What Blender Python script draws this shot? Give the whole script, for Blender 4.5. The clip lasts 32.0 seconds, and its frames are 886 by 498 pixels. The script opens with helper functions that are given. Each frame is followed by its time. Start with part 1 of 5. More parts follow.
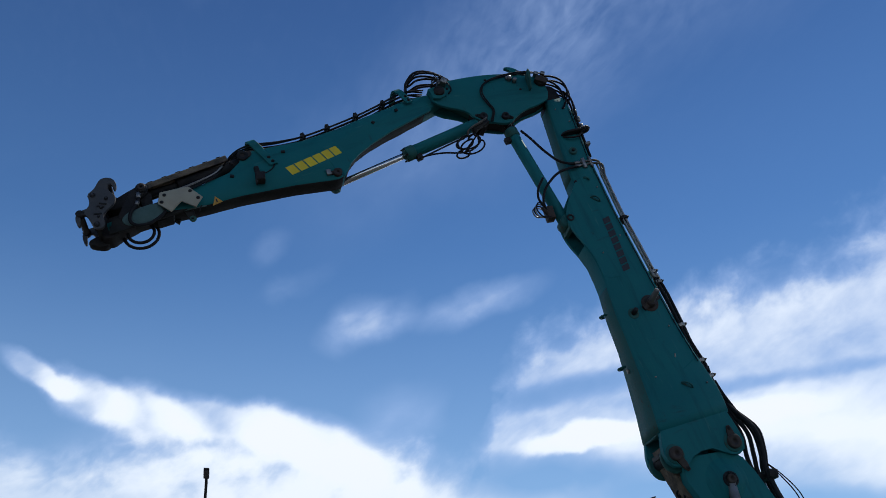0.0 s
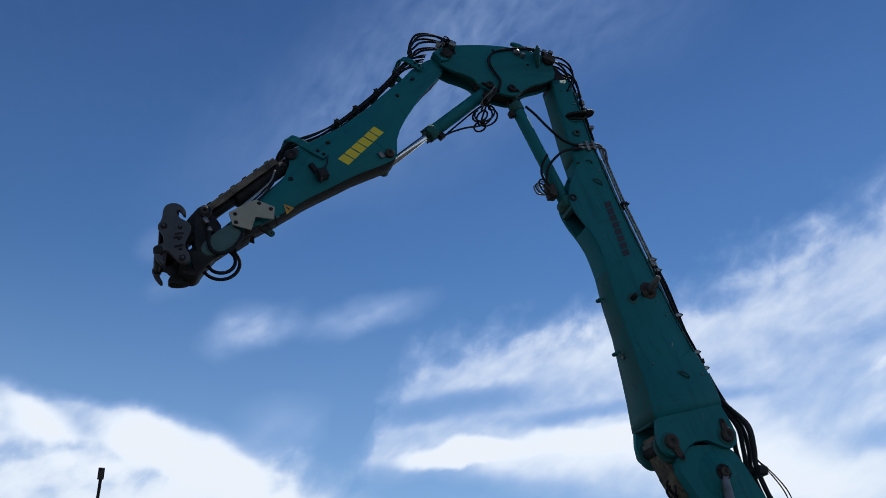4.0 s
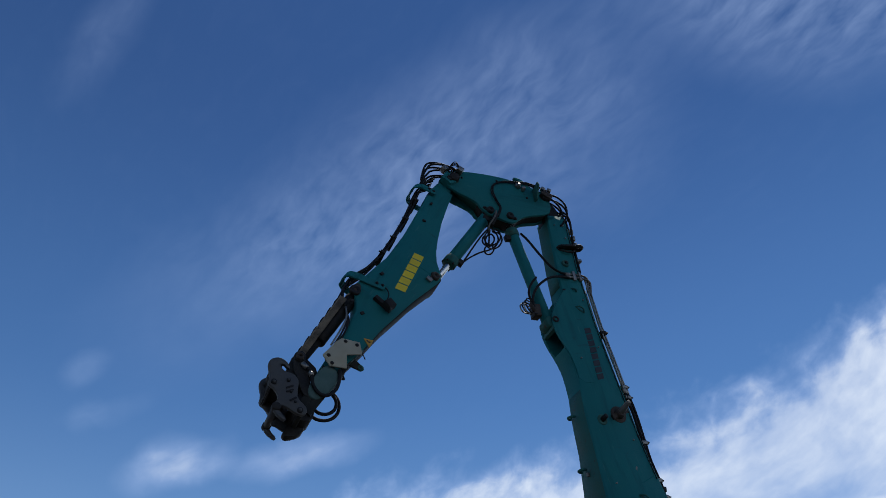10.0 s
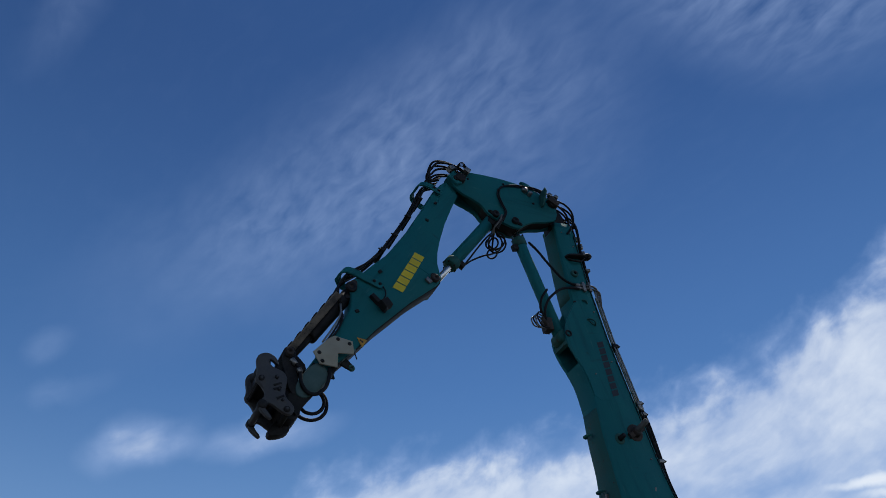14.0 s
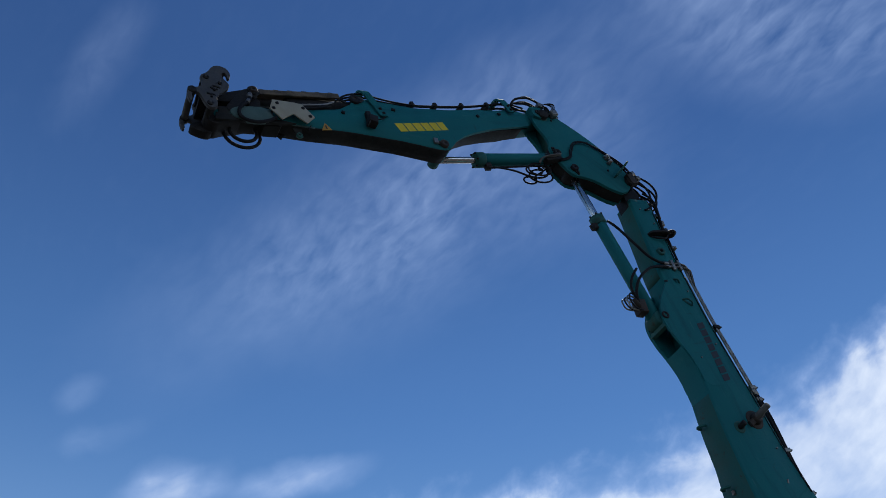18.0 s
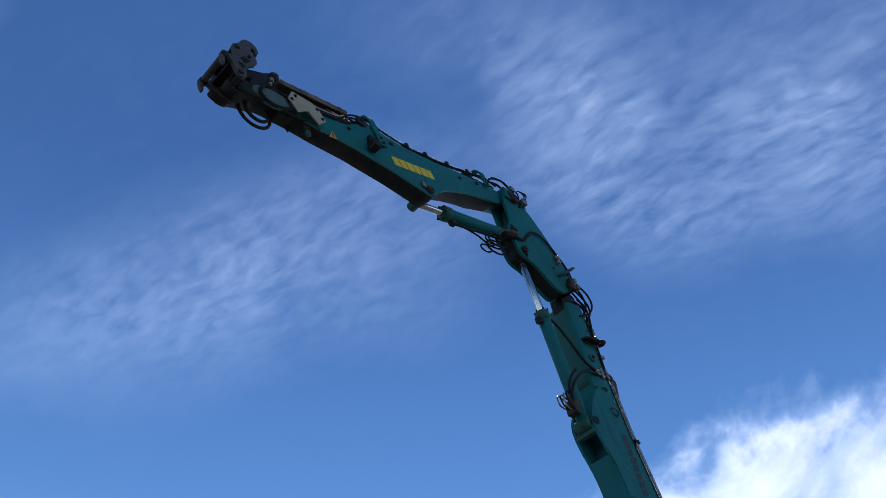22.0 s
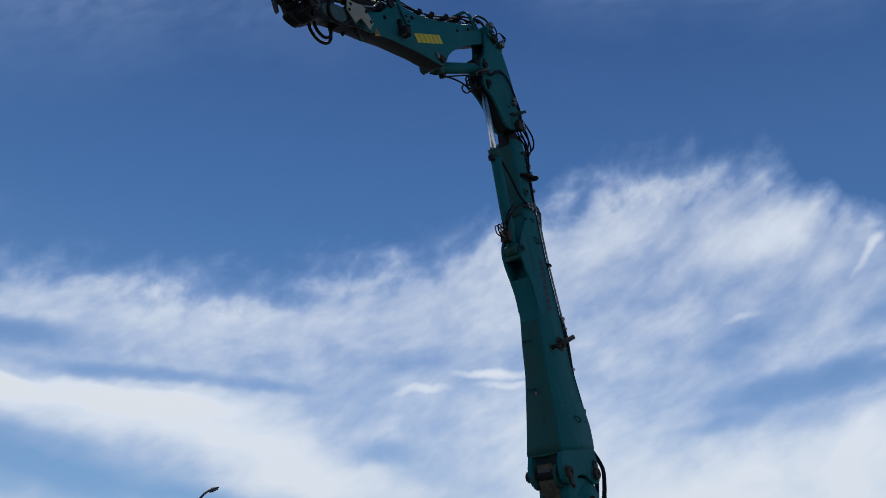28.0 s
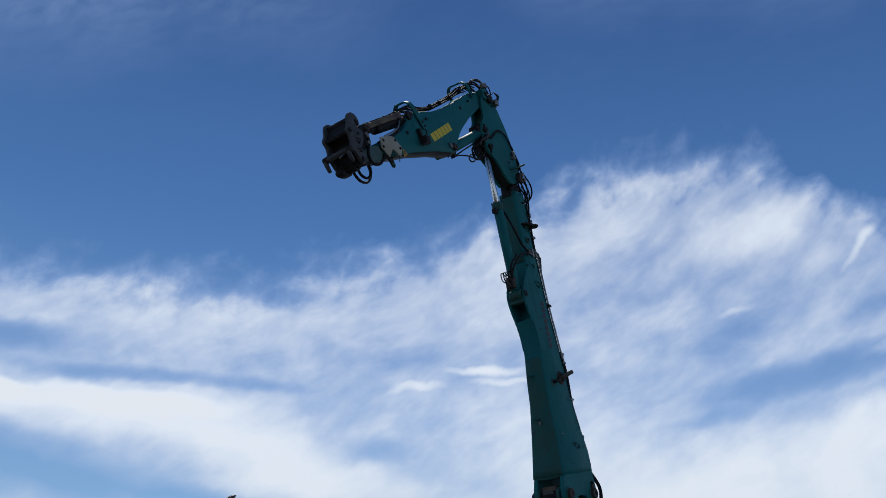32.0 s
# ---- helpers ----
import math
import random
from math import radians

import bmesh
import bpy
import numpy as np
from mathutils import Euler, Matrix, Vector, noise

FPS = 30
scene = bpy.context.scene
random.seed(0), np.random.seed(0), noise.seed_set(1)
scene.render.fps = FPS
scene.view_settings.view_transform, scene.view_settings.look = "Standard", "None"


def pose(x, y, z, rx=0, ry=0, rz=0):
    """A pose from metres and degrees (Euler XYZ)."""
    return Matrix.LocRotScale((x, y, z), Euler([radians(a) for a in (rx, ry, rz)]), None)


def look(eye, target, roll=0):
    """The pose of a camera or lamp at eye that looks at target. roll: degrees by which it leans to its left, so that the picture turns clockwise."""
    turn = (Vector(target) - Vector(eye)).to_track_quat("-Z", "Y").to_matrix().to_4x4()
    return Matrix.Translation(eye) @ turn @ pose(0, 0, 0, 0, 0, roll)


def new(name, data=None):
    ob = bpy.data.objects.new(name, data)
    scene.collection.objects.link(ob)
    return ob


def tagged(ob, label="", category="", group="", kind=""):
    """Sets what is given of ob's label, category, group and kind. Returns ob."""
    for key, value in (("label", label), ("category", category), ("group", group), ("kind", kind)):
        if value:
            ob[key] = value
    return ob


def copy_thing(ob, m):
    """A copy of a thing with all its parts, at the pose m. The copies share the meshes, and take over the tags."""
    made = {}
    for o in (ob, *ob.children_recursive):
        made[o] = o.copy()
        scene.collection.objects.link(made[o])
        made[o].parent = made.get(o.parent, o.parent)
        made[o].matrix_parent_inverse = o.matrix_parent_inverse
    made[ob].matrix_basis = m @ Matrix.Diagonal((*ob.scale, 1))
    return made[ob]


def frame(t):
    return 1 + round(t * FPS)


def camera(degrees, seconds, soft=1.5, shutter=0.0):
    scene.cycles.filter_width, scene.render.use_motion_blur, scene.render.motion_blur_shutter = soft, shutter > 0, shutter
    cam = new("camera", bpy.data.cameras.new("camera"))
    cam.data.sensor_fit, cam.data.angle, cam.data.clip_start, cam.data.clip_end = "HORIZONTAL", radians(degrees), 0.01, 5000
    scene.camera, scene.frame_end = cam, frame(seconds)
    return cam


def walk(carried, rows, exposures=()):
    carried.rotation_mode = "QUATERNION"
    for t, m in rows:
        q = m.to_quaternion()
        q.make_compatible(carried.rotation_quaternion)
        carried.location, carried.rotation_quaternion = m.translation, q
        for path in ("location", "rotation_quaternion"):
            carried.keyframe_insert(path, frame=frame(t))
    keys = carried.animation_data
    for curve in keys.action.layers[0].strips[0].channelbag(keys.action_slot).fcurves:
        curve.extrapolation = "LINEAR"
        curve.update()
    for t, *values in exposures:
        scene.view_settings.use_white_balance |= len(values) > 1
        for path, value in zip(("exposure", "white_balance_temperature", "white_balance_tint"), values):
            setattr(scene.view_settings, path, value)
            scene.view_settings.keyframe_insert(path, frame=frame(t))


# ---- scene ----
cam = camera(58.17, 32.0, soft=0.75)


def eye(x, y, z, turn, rise, lean):
    """The camera at x, y, z, turned by degrees from +y to +x, raised, leaning to its left."""
    a, e = radians(turn), radians(rise)
    at = Vector((x, y, z))
    return look(at, at + Vector((math.sin(a) * math.cos(e), math.cos(a) * math.cos(e), math.sin(e))), lean)


EXPOSURES = [(0.0, 0.1), (1.0, -0.06), (3.0, 0.0), (6.0, 0.0), (8.0, -0.12), (10.0, 0.0), (11.0, 0.1), (12.0, -0.18), (13.0, -0.15), (16.0, 0.0), (18.0, 0.13), (19.0, 0.15), (20.0, 0.38), (21.0, 0.55), (22.0, 0.54), (23.0, 0.05), (24.0, -0.2), (25.0, -0.1), (26.0, -0.12), (28.0, -0.25), (29.0, -0.41), (30.0, -0.22), (32.0, -0.15)]
walk(cam, [
    (0, eye(-4.748, -13.356, 1.515, -19.80, 28.82, -1.06)),
    (0.5, eye(-4.922, -13.349, 1.509, -19.06, 29.34, -2.54)),
    (1, eye(-5.083, -13.261, 1.519, -19.28, 30.34, -2.31)),
    (1.5, eye(-5.252, -13.197, 1.519, -19.75, 31.04, -0.80)),
    (2, eye(-5.483, -13.161, 1.539, -18.39, 30.32, -0.35)),
    (2.5, eye(-5.690, -13.078, 1.597, -16.94, 29.10, -0.06)),
    (3, eye(-5.858, -13.006, 1.640, -16.52, 29.14, -0.74)),
    (3.5, eye(-6.041, -12.953, 1.662, -13.08, 29.12, -1.76)),
    (5.5, eye(-6.213, -12.803, 1.336, -8.82, 33.55, -0.06)),
    (6, eye(-6.233, -12.833, 1.364, -7.66, 35.18, 0.43)),
    (6.5, eye(-6.245, -12.853, 1.395, -6.70, 35.95, 0.49)),
    (7, eye(-6.248, -12.877, 1.445, -6.25, 36.32, 1.25)),
    (7.5, eye(-6.259, -12.936, 1.496, -6.69, 36.48, 1.99)),
    (8, eye(-6.260, -12.954, 1.564, -7.24, 36.97, 2.52)),
    (8.5, eye(-6.260, -12.979, 1.582, -6.49, 36.54, 2.52)),
    (9, eye(-6.247, -12.986, 1.582, -6.45, 36.82, 1.38)),
    (9.5, eye(-6.247, -12.982, 1.591, -6.83, 38.52, 0.10)),
    (10, eye(-6.243, -12.962, 1.567, -6.17, 39.74, -0.44)),
    (10.5, eye(-6.241, -12.878, 1.608, -6.69, 40.68, 0.93)),
    (11, eye(-6.258, -12.875, 1.778, -7.33, 40.32, 3.31)),
    (11.5, eye(-6.307, -12.976, 1.946, -5.68, 37.79, 2.69)),
    (12, eye(-6.366, -13.087, 2.004, -4.76, 35.02, 1.09)),
    (12.5, eye(-6.423, -13.108, 1.993, -4.27, 35.66, -0.26)),
    (13, eye(-6.544, -13.070, 2.019, -4.27, 37.99, -0.83)),
    (13.5, eye(-6.748, -13.049, 1.996, -3.65, 38.92, -1.31)),
    (15.5, eye(-7.583, -12.933, 1.672, -4.13, 36.69, 2.24)),
    (16, eye(-7.666, -12.735, 1.679, -6.11, 39.85, 2.01)),
    (16.5, eye(-7.787, -12.522, 1.697, -6.39, 41.67, 1.82)),
    (17, eye(-7.901, -12.327, 1.704, -4.40, 41.63, 0.41)),
    (17.5, eye(-7.942, -12.122, 1.696, -4.48, 41.67, -0.33)),
    (18, eye(-8.032, -11.914, 1.688, -5.77, 41.33, -0.97)),
    (18.5, eye(-8.201, -11.670, 1.702, -6.05, 39.60, -1.89)),
    (19, eye(-8.371, -11.399, 1.745, -6.65, 40.24, -0.67)),
    (19.5, eye(-8.594, -11.356, 1.691, -4.18, 43.73, -0.99)),
    (20, eye(-8.911, -11.401, 1.589, -0.79, 44.90, -2.43)),
    (20.5, eye(-9.198, -11.318, 1.477, 1.54, 46.36, -2.21)),
    (21, eye(-9.347, -11.188, 1.506, 7.47, 48.19, -1.51)),
    (21.5, eye(-9.590, -11.198, 1.547, 11.48, 49.40, -1.11)),
    (22, eye(-9.768, -11.350, 1.550, 11.87, 48.06, -0.08)),
    (22.5, eye(-9.979, -11.520, 1.545, 16.72, 44.67, 0.06)),
    (23, eye(-10.258, -11.733, 1.509, 21.61, 42.17, -0.23)),
    (23.5, eye(-10.365, -11.962, 1.492, 21.18, 39.68, -0.89)),
    (24, eye(-10.543, -12.156, 1.495, 22.28, 38.20, -1.79)),
    (24.5, eye(-10.729, -12.377, 1.489, 21.20, 39.19, -1.49)),
    (25, eye(-10.750, -12.646, 1.472, 18.48, 38.39, -0.75)),
    (25.5, eye(-10.835, -12.822, 1.468, 18.76, 35.40, -0.01)),
    (27.5, eye(-11.281, -13.342, 1.585, 21.19, 30.11, 0.54)),
    (28, eye(-11.429, -13.461, 1.574, 21.52, 28.29, 1.95)),
    (28.5, eye(-11.540, -13.535, 1.584, 21.01, 24.64, 1.26)),
    (29, eye(-11.769, -13.674, 1.577, 25.72, 24.84, 0.06)),
    (29.5, eye(-11.958, -13.881, 1.561, 27.71, 27.13, -0.61)),
    (30, eye(-12.088, -14.077, 1.552, 25.77, 28.34, -0.81)),
    (30.5, eye(-12.225, -14.290, 1.538, 25.82, 29.15, -0.52)),
    (31, eye(-12.343, -14.527, 1.536, 25.34, 28.61, -0.34)),
    (31.5, eye(-12.383, -14.818, 1.520, 22.51, 28.38, 0.92)),
    (32, eye(-12.500, -15.045, 1.501, 22.11, 28.12, 1.12)),
], EXPOSURES)

# ---- sky and sun ----
SUN_TURN, SUN_RISE = 20.0, 62.0
world = bpy.data.worlds.new("sky")
scene.world = world
world.use_nodes = True
wn, wl = world.node_tree.nodes, world.node_tree.links
wn.clear()


def wmath(op, a, b=None, clamp=False):
    n = wn.new("ShaderNodeMath")
    n.operation, n.use_clamp = op, clamp
    for k, v in enumerate((a, b)):
        if v is None:
            continue
        if isinstance(v, (int, float)):
            n.inputs[k].default_value = v
        else:
            wl.new(v, n.inputs[k])
    return n.outputs[0]


def wvec(op, a, b=None, scale=None):
    n = wn.new("ShaderNodeVectorMath")
    n.operation = op
    for k, v in enumerate((a, b)):
        if v is None:
            continue
        if isinstance(v, tuple):
            n.inputs[k].default_value = v
        else:
            wl.new(v, n.inputs[k])
    if scale is not None:
        n.inputs["Scale"].default_value = scale
    return n.outputs["Value"] if op == "LENGTH" else n.outputs[0]


def wnoise(vector, scale, detail, rough=0.55, distort=0.0):
    n = wn.new("ShaderNodeTexNoise")
    wl.new(vector, n.inputs["Vector"])
    for k, v in (("Scale", scale), ("Detail", detail), ("Roughness", rough), ("Distortion", distort)):
        n.inputs[k].default_value = v
    return n


def wramp(value, lo, hi, a=0.0, b=1.0):
    n = wn.new("ShaderNodeMapRange")
    n.interpolation_type = "SMOOTHSTEP"
    wl.new(value, n.inputs["Value"])
    for k, v in zip(("From Min", "From Max", "To Min", "To Max"), (lo, hi, a, b)):
        n.inputs[k].default_value = v
    return n.outputs["Result"]


def wmix(fac, a, b):
    n = wn.new("ShaderNodeMix")
    n.data_type = "RGBA"
    for key, v in (("Factor", fac), ("A", a), ("B", b)):
        socket = [s for s in n.inputs if s.name == key and s.type == ("VALUE" if key == "Factor" else "RGBA")][0]
        if isinstance(v, (tuple, float)):
            socket.default_value = v
        else:
            wl.new(v, socket)
    return [s for s in n.outputs if s.type == "RGBA"][0]


sky = wn.new("ShaderNodeTexSky")
sky.sky_type, sky.sun_disc = "NISHITA", False
sky.sun_elevation, sky.sun_rotation = radians(SUN_RISE), radians(SUN_TURN)
sky.air_density, sky.dust_density, sky.ozone_density = 1.0, 0.0, 6.0
way = wn.new("ShaderNodeTexCoord").outputs["Generated"]
split = wn.new("ShaderNodeSeparateXYZ")
wl.new(way, split.inputs[0])
turn = wmath("MULTIPLY", wmath("ARCTAN2", split.outputs[0], split.outputs[1]), 57.2958)
rise = wmath("MULTIPLY", wmath("ARCSINE", split.outputs[2]), 57.2958)
# wind-blown streaks: the cloud sheet lies on a flat layer far up
join = wn.new("ShaderNodeCombineXYZ")
depth = wmath("ADD", wmath("MAXIMUM", split.outputs[2], 0.0), 0.15)
wl.new(wmath("DIVIDE", split.outputs[0], depth), join.inputs[0])
wl.new(wmath("DIVIDE", split.outputs[1], depth), join.inputs[1])
sheet = join.outputs[0]
polar = wn.new("ShaderNodeCombineXYZ")
wl.new(turn, polar.inputs[0])
wl.new(rise, polar.inputs[1])
warp = wnoise(way, 5.0, 4.0, 0.55)
drift = wvec("ADD", polar.outputs[0], wvec("SCALE", wvec("SUBTRACT", warp.outputs["Color"], (0.5, 0.5, 0.5)), scale=3.2))
shred = wvec("ADD", polar.outputs[0], wvec("SCALE", wvec("SUBTRACT", wnoise(way, 13.0, 6.0, 0.5).outputs["Color"], (0.5, 0.5, 0.5)), scale=2.4))


def bank(total, lumps, where, soft=(1.35, 0.2)):
    """Adds lumps of cloud: turn, rise, half length, half height, slope in degrees, density."""
    for a, e, long, high, slope, much in lumps:
        m = wn.new("ShaderNodeMapping")
        m.vector_type = "TEXTURE"
        wl.new(where, m.inputs["Vector"])
        m.inputs["Location"].default_value = (a, e, 0)
        m.inputs["Rotation"].default_value = (0, 0, radians(slope))
        m.inputs["Scale"].default_value = (long, high, 1)
        lump = wramp(wvec("LENGTH", m.outputs[0]), soft[0], soft[1], 0.0, much)
        total = lump if total is None else wmath("ADD", total, lump)
    return total


def fibre(slope, long, high, detail, rough, where=None, bend=0.1):
    """Noise drawn out along a slope; sizes in degrees of sky."""
    m = wn.new("ShaderNodeMapping")
    m.vector_type = "TEXTURE"
    wl.new(where or drift, m.inputs["Vector"])
    m.inputs["Rotation"].default_value = (0, 0, radians(slope))
    m.inputs["Scale"].default_value = (long, high, 1)
    return wmath("SUBTRACT", wnoise(m.outputs[0], 1.0, detail, rough, bend).outputs["Fac"], 0.5)


# upper edge of the cloud bank, in degrees, over the turn from -70 to 90 degrees
edge = wn.new("ShaderNodeFloatCurve")
wl.new(wmath("DIVIDE", wmath("ADD", turn, 70.0), 160.0), edge.inputs["Value"])
EDGE = [(-70, 13.2), (-45, 13.4), (-38, 14.2), (-25, 14.2), (-19, 14), (-16, 18.5), (-13.5, 22), (-8, 24), (0, 24.4), (7, 25), (13, 26.8), (18, 28), (22, 29.3), (28, 31), (33.5, 33.2), (40, 34), (47, 33), (52, 30), (56, 27.6), (64, 26.5), (90, 27)]
line = edge.mapping.curves[0]
line.points[0].location, line.points[1].location = (0.0, EDGE[0][1] / 40), (1.0, EDGE[-1][1] / 40)
for a, e in EDGE[1:-1]:
    line.points.new((a + 70) / 160, e / 40)
for point in line.points:
    point.handle_type = "AUTO_CLAMPED"
edge.mapping.update()
veil = fibre(8, 9.0, 3.0, 5.0, 0.5)
thread = fibre(28, 4.5, 1.3, 7.0, 0.56)
tuft = fibre(35, 2.6, 1.9, 7.0, 0.52)
below = wmath("SUBTRACT", wmath("MULTIPLY", edge.outputs[0], 40.0), rise)
below = wmath("ADD", below, wmath("ADD", wmath("MULTIPLY", veil, 3.5), wmath("MULTIPLY", tuft, 5.0)))
sheet_cover = wramp(below, -1.5, 3.0, 0.0, 0.60)
SMALL = [(-26.6, 23.2, 3.1, 1.8, 25, 0.40), (-24.0, 23.8, 2.4, 1.4, 35, 0.24), (-17.2, 24.9, 5.4, 1.3, 14, 0.40), (-33.6, 28.4, 1.6, 1.1, 40, 0.14), (-32.5, 25.6, 1.4, 1.0, 30, 0.08), (-31.4, 26.0, 3.0, 0.8, 20, 0.06),
         (53.0, 25.7, 2.3, 0.3, 38, 0.24), (54.8, 19.6, 3.2, 0.45, 14, 0.32), (44.2, 22.4, 1.5, 0.3, 16, 0.16), (25.6, 19.6, 3.2, 0.42, 3, 0.42), (27.0, 18.9, 2.6, 0.32, 3, 0.26), (20.2, 18.0, 2.0, 0.36, 8, 0.24), (56.5, 21.4, 2.0, 0.3, 18, 0.2)]
LIT = [(-48.2, 18.4, 3.2, 0.9, -16, 0.55), (-44.8, 17.2, 3.6, 1.5, -20, 0.60), (-41.0, 16.4, 4.0, 2.0, -12, 0.55), (-35.5, 16.3, 6.5, 1.8, -6, 0.60), (-30.0, 15.2, 6.0, 2.0, -16, 0.50), (-10.5, 15.3, 4.4, 0.85, 6, 0.55), (-1.0, 15.6, 9.0, 1.0, 3, 0.25), (12.7, 7.8, 2.2, 0.95, 4, 0.7)]
BODY = [(1.0, 15.0, 13, 1.9, 2, 0.38), (12, 12.6, 9, 2.0, -8, 0.42), (-23.2, 17.2, 3.4, 2.2, 10, 0.26), (-33, 12.4, 15, 2.6, -2, 0.40), (-26, 13.8, 8, 2.4, -12, 0.42), (5, 22, 13, 2.6, 6, 0.16), (-36, 14.4, 8, 1.5, -5, 0.30), (-28, 14.6, 5, 2.0, -12, 0.25),
        (36, 30, 4.6, 2.2, 25, 0.18), (46, 27.6, 5.5, 1.5, 8, 0.26), (27, 25, 6, 4, 30, 0.16), (20.5, 27.4, 2.6, 1.5, 40, 0.14), (44, 11.0, 19, 3.4, 2, 0.40), (55, 15, 9, 1.7, 12, 0.34), (30, 14.5, 8, 3, 0, 0.22)]
HIGH = [(-24, 36.5, 12, 6, 32, 0.09), (-13, 42.5, 13, 8, 30, 0.13), (-3, 47, 12, 8, 25, 0.11), (8, 46, 10, 6, 10, 0.08), (28, 56, 12, 7, -20, 0.13), (42, 53, 22, 9, -18, 0.14), (32, 48.5, 13, 4, -15, 0.13), (54, 47, 15, 6, -12, 0.11),
        (66, 54, 18, 10, 0, 0.12), (20, 64, 28, 7, 0, 0.08), (-41.5, 49.5, 5, 2.6, 75, 0.08), (10, 53, 14, 6, 5, 0.08)]
GAPS = [(48.7, 17.8, 8, 1.3, 10, 0.46), (42.2, 15.5, 3.2, 0.6, 5, 0.24), (45, 21.7, 5, 2.0, 25, 0.24), (53, 21.6, 4, 0.8, 15, 0.18), (3, 17.35, 10, 0.55, 2, 0.26), (-11, 18.1, 8, 1.1, 6, 0.46), (17.5, 13.9, 3.2, 0.9, 5, 0.34),
        (19, 20, 4, 1.0, 15, 0.14), (-4, 10.6, 12, 2.0, -4, 0.62), (10, 9.7, 8, 0.9, -5, 0.40), (-14, 12.8, 8, 1.5, 0, 0.55), (11, 24.0, 2.6, 0.8, 25, 0.22), (53, 30, 5, 2.0, -25, 0.2)]
cover = wmath("ADD", sheet_cover, bank(bank(bank(bank(None, BODY, drift), HIGH, drift), SMALL, shred), LIT, shred, (1.2, 0.55)))
cover = wmath("MAXIMUM", wmath("SUBTRACT", cover, bank(None, GAPS, drift)), 0.0)
# small waves in the high thin cloud, lying on a flat layer
waves = wn.new("ShaderNodeMapping")
waves.vector_type = "TEXTURE"
wl.new(wvec("ADD", sheet, wvec("SCALE", warp.outputs["Color"], scale=0.10)), waves.inputs["Vector"])
waves.inputs["Rotation"].default_value = (0, 0, radians(-48))
waves.inputs["Scale"].default_value = (0.052, 0.022, 1)
wave = wmath("SUBTRACT", wnoise(waves.outputs[0], 1.0, 3.0, 0.5, 0.2).outputs["Fac"], 0.5)
broad = wmath("SUBTRACT", wnoise(sheet, 6.0, 5.0, 0.55, 0.3).outputs["Fac"], 0.5)
up_high = wramp(rise, 31.0, 40.0)
low = wmath("ADD", wmath("ADD", wmath("MULTIPLY", veil, 0.75), wmath("MULTIPLY", thread, 0.6)), wmath("MULTIPLY", tuft, 0.62))
high = wmath("ADD", wmath("MULTIPLY", wave, 1.5), wmath("MULTIPLY", broad, 1.0))
grain = wmath("ADD", wmath("MULTIPLY", low, wmath("SUBTRACT", 1.0, up_high)), wmath("MULTIPLY", high, up_high))
hold = wramp(cover, 0.0, 0.35, 0.02, 0.55)
hold = wmath("MULTIPLY", hold, wramp(cover, 0.75, 1.2, 1.0, 0.35))
dense = wmath("ADD", cover, wmath("MULTIPLY", grain, hold))
cloud = wmath("MAXIMUM", wmath("MINIMUM", dense, 1.0), 0.0)
tone = wmix(wramp(dense, 0.25, 0.9), (0.42, 0.57, 0.90, 1), (0.835, 0.915, 1.035, 1))
tone = wmix(wramp(dense, 0.9, 1.25), tone, (0.88, 0.92, 0.98, 1))
tone = wmix(wramp(rise, 17.0, 9.0, 0.0, 0.6), tone, (0.82, 0.885, 0.965, 1))
blue = wvec("MULTIPLY", sky.outputs[0], (0.055, 0.075, 0.089))
deep = wvec("MULTIPLY", blue, (0.66, 0.68, 0.76))
blue = wmix(wramp(rise, 25.0, 52.0), blue, deep)
haze = wmix(wramp(rise, 30.0, 2.0, 0.0, 0.62), blue, (0.33, 0.52, 0.80, 1))
shine = wmix(wmath("MULTIPLY", cloud, 0.95), haze, tone)
back = wn.new("ShaderNodeBackground")
wl.new(shine, back.inputs["Color"])
out = wn.new("ShaderNodeOutputWorld")
wl.new(back.outputs[0], out.inputs[0])

sun_data = bpy.data.lights.new("sun", "SUN")
sun_data.energy, sun_data.angle, sun_data.color = 3.0, radians(0.6), (1.0, 0.95, 0.87)
sun_lamp = new("sun", sun_data)
_a, _e = radians(SUN_TURN), radians(SUN_RISE)
_toward = Vector((math.sin(_a) * math.cos(_e), math.cos(_a) * math.cos(_e), math.sin(_e)))
sun_lamp.matrix_world = look(_toward * 80, (0, 0, 0))

# ---- materials ----


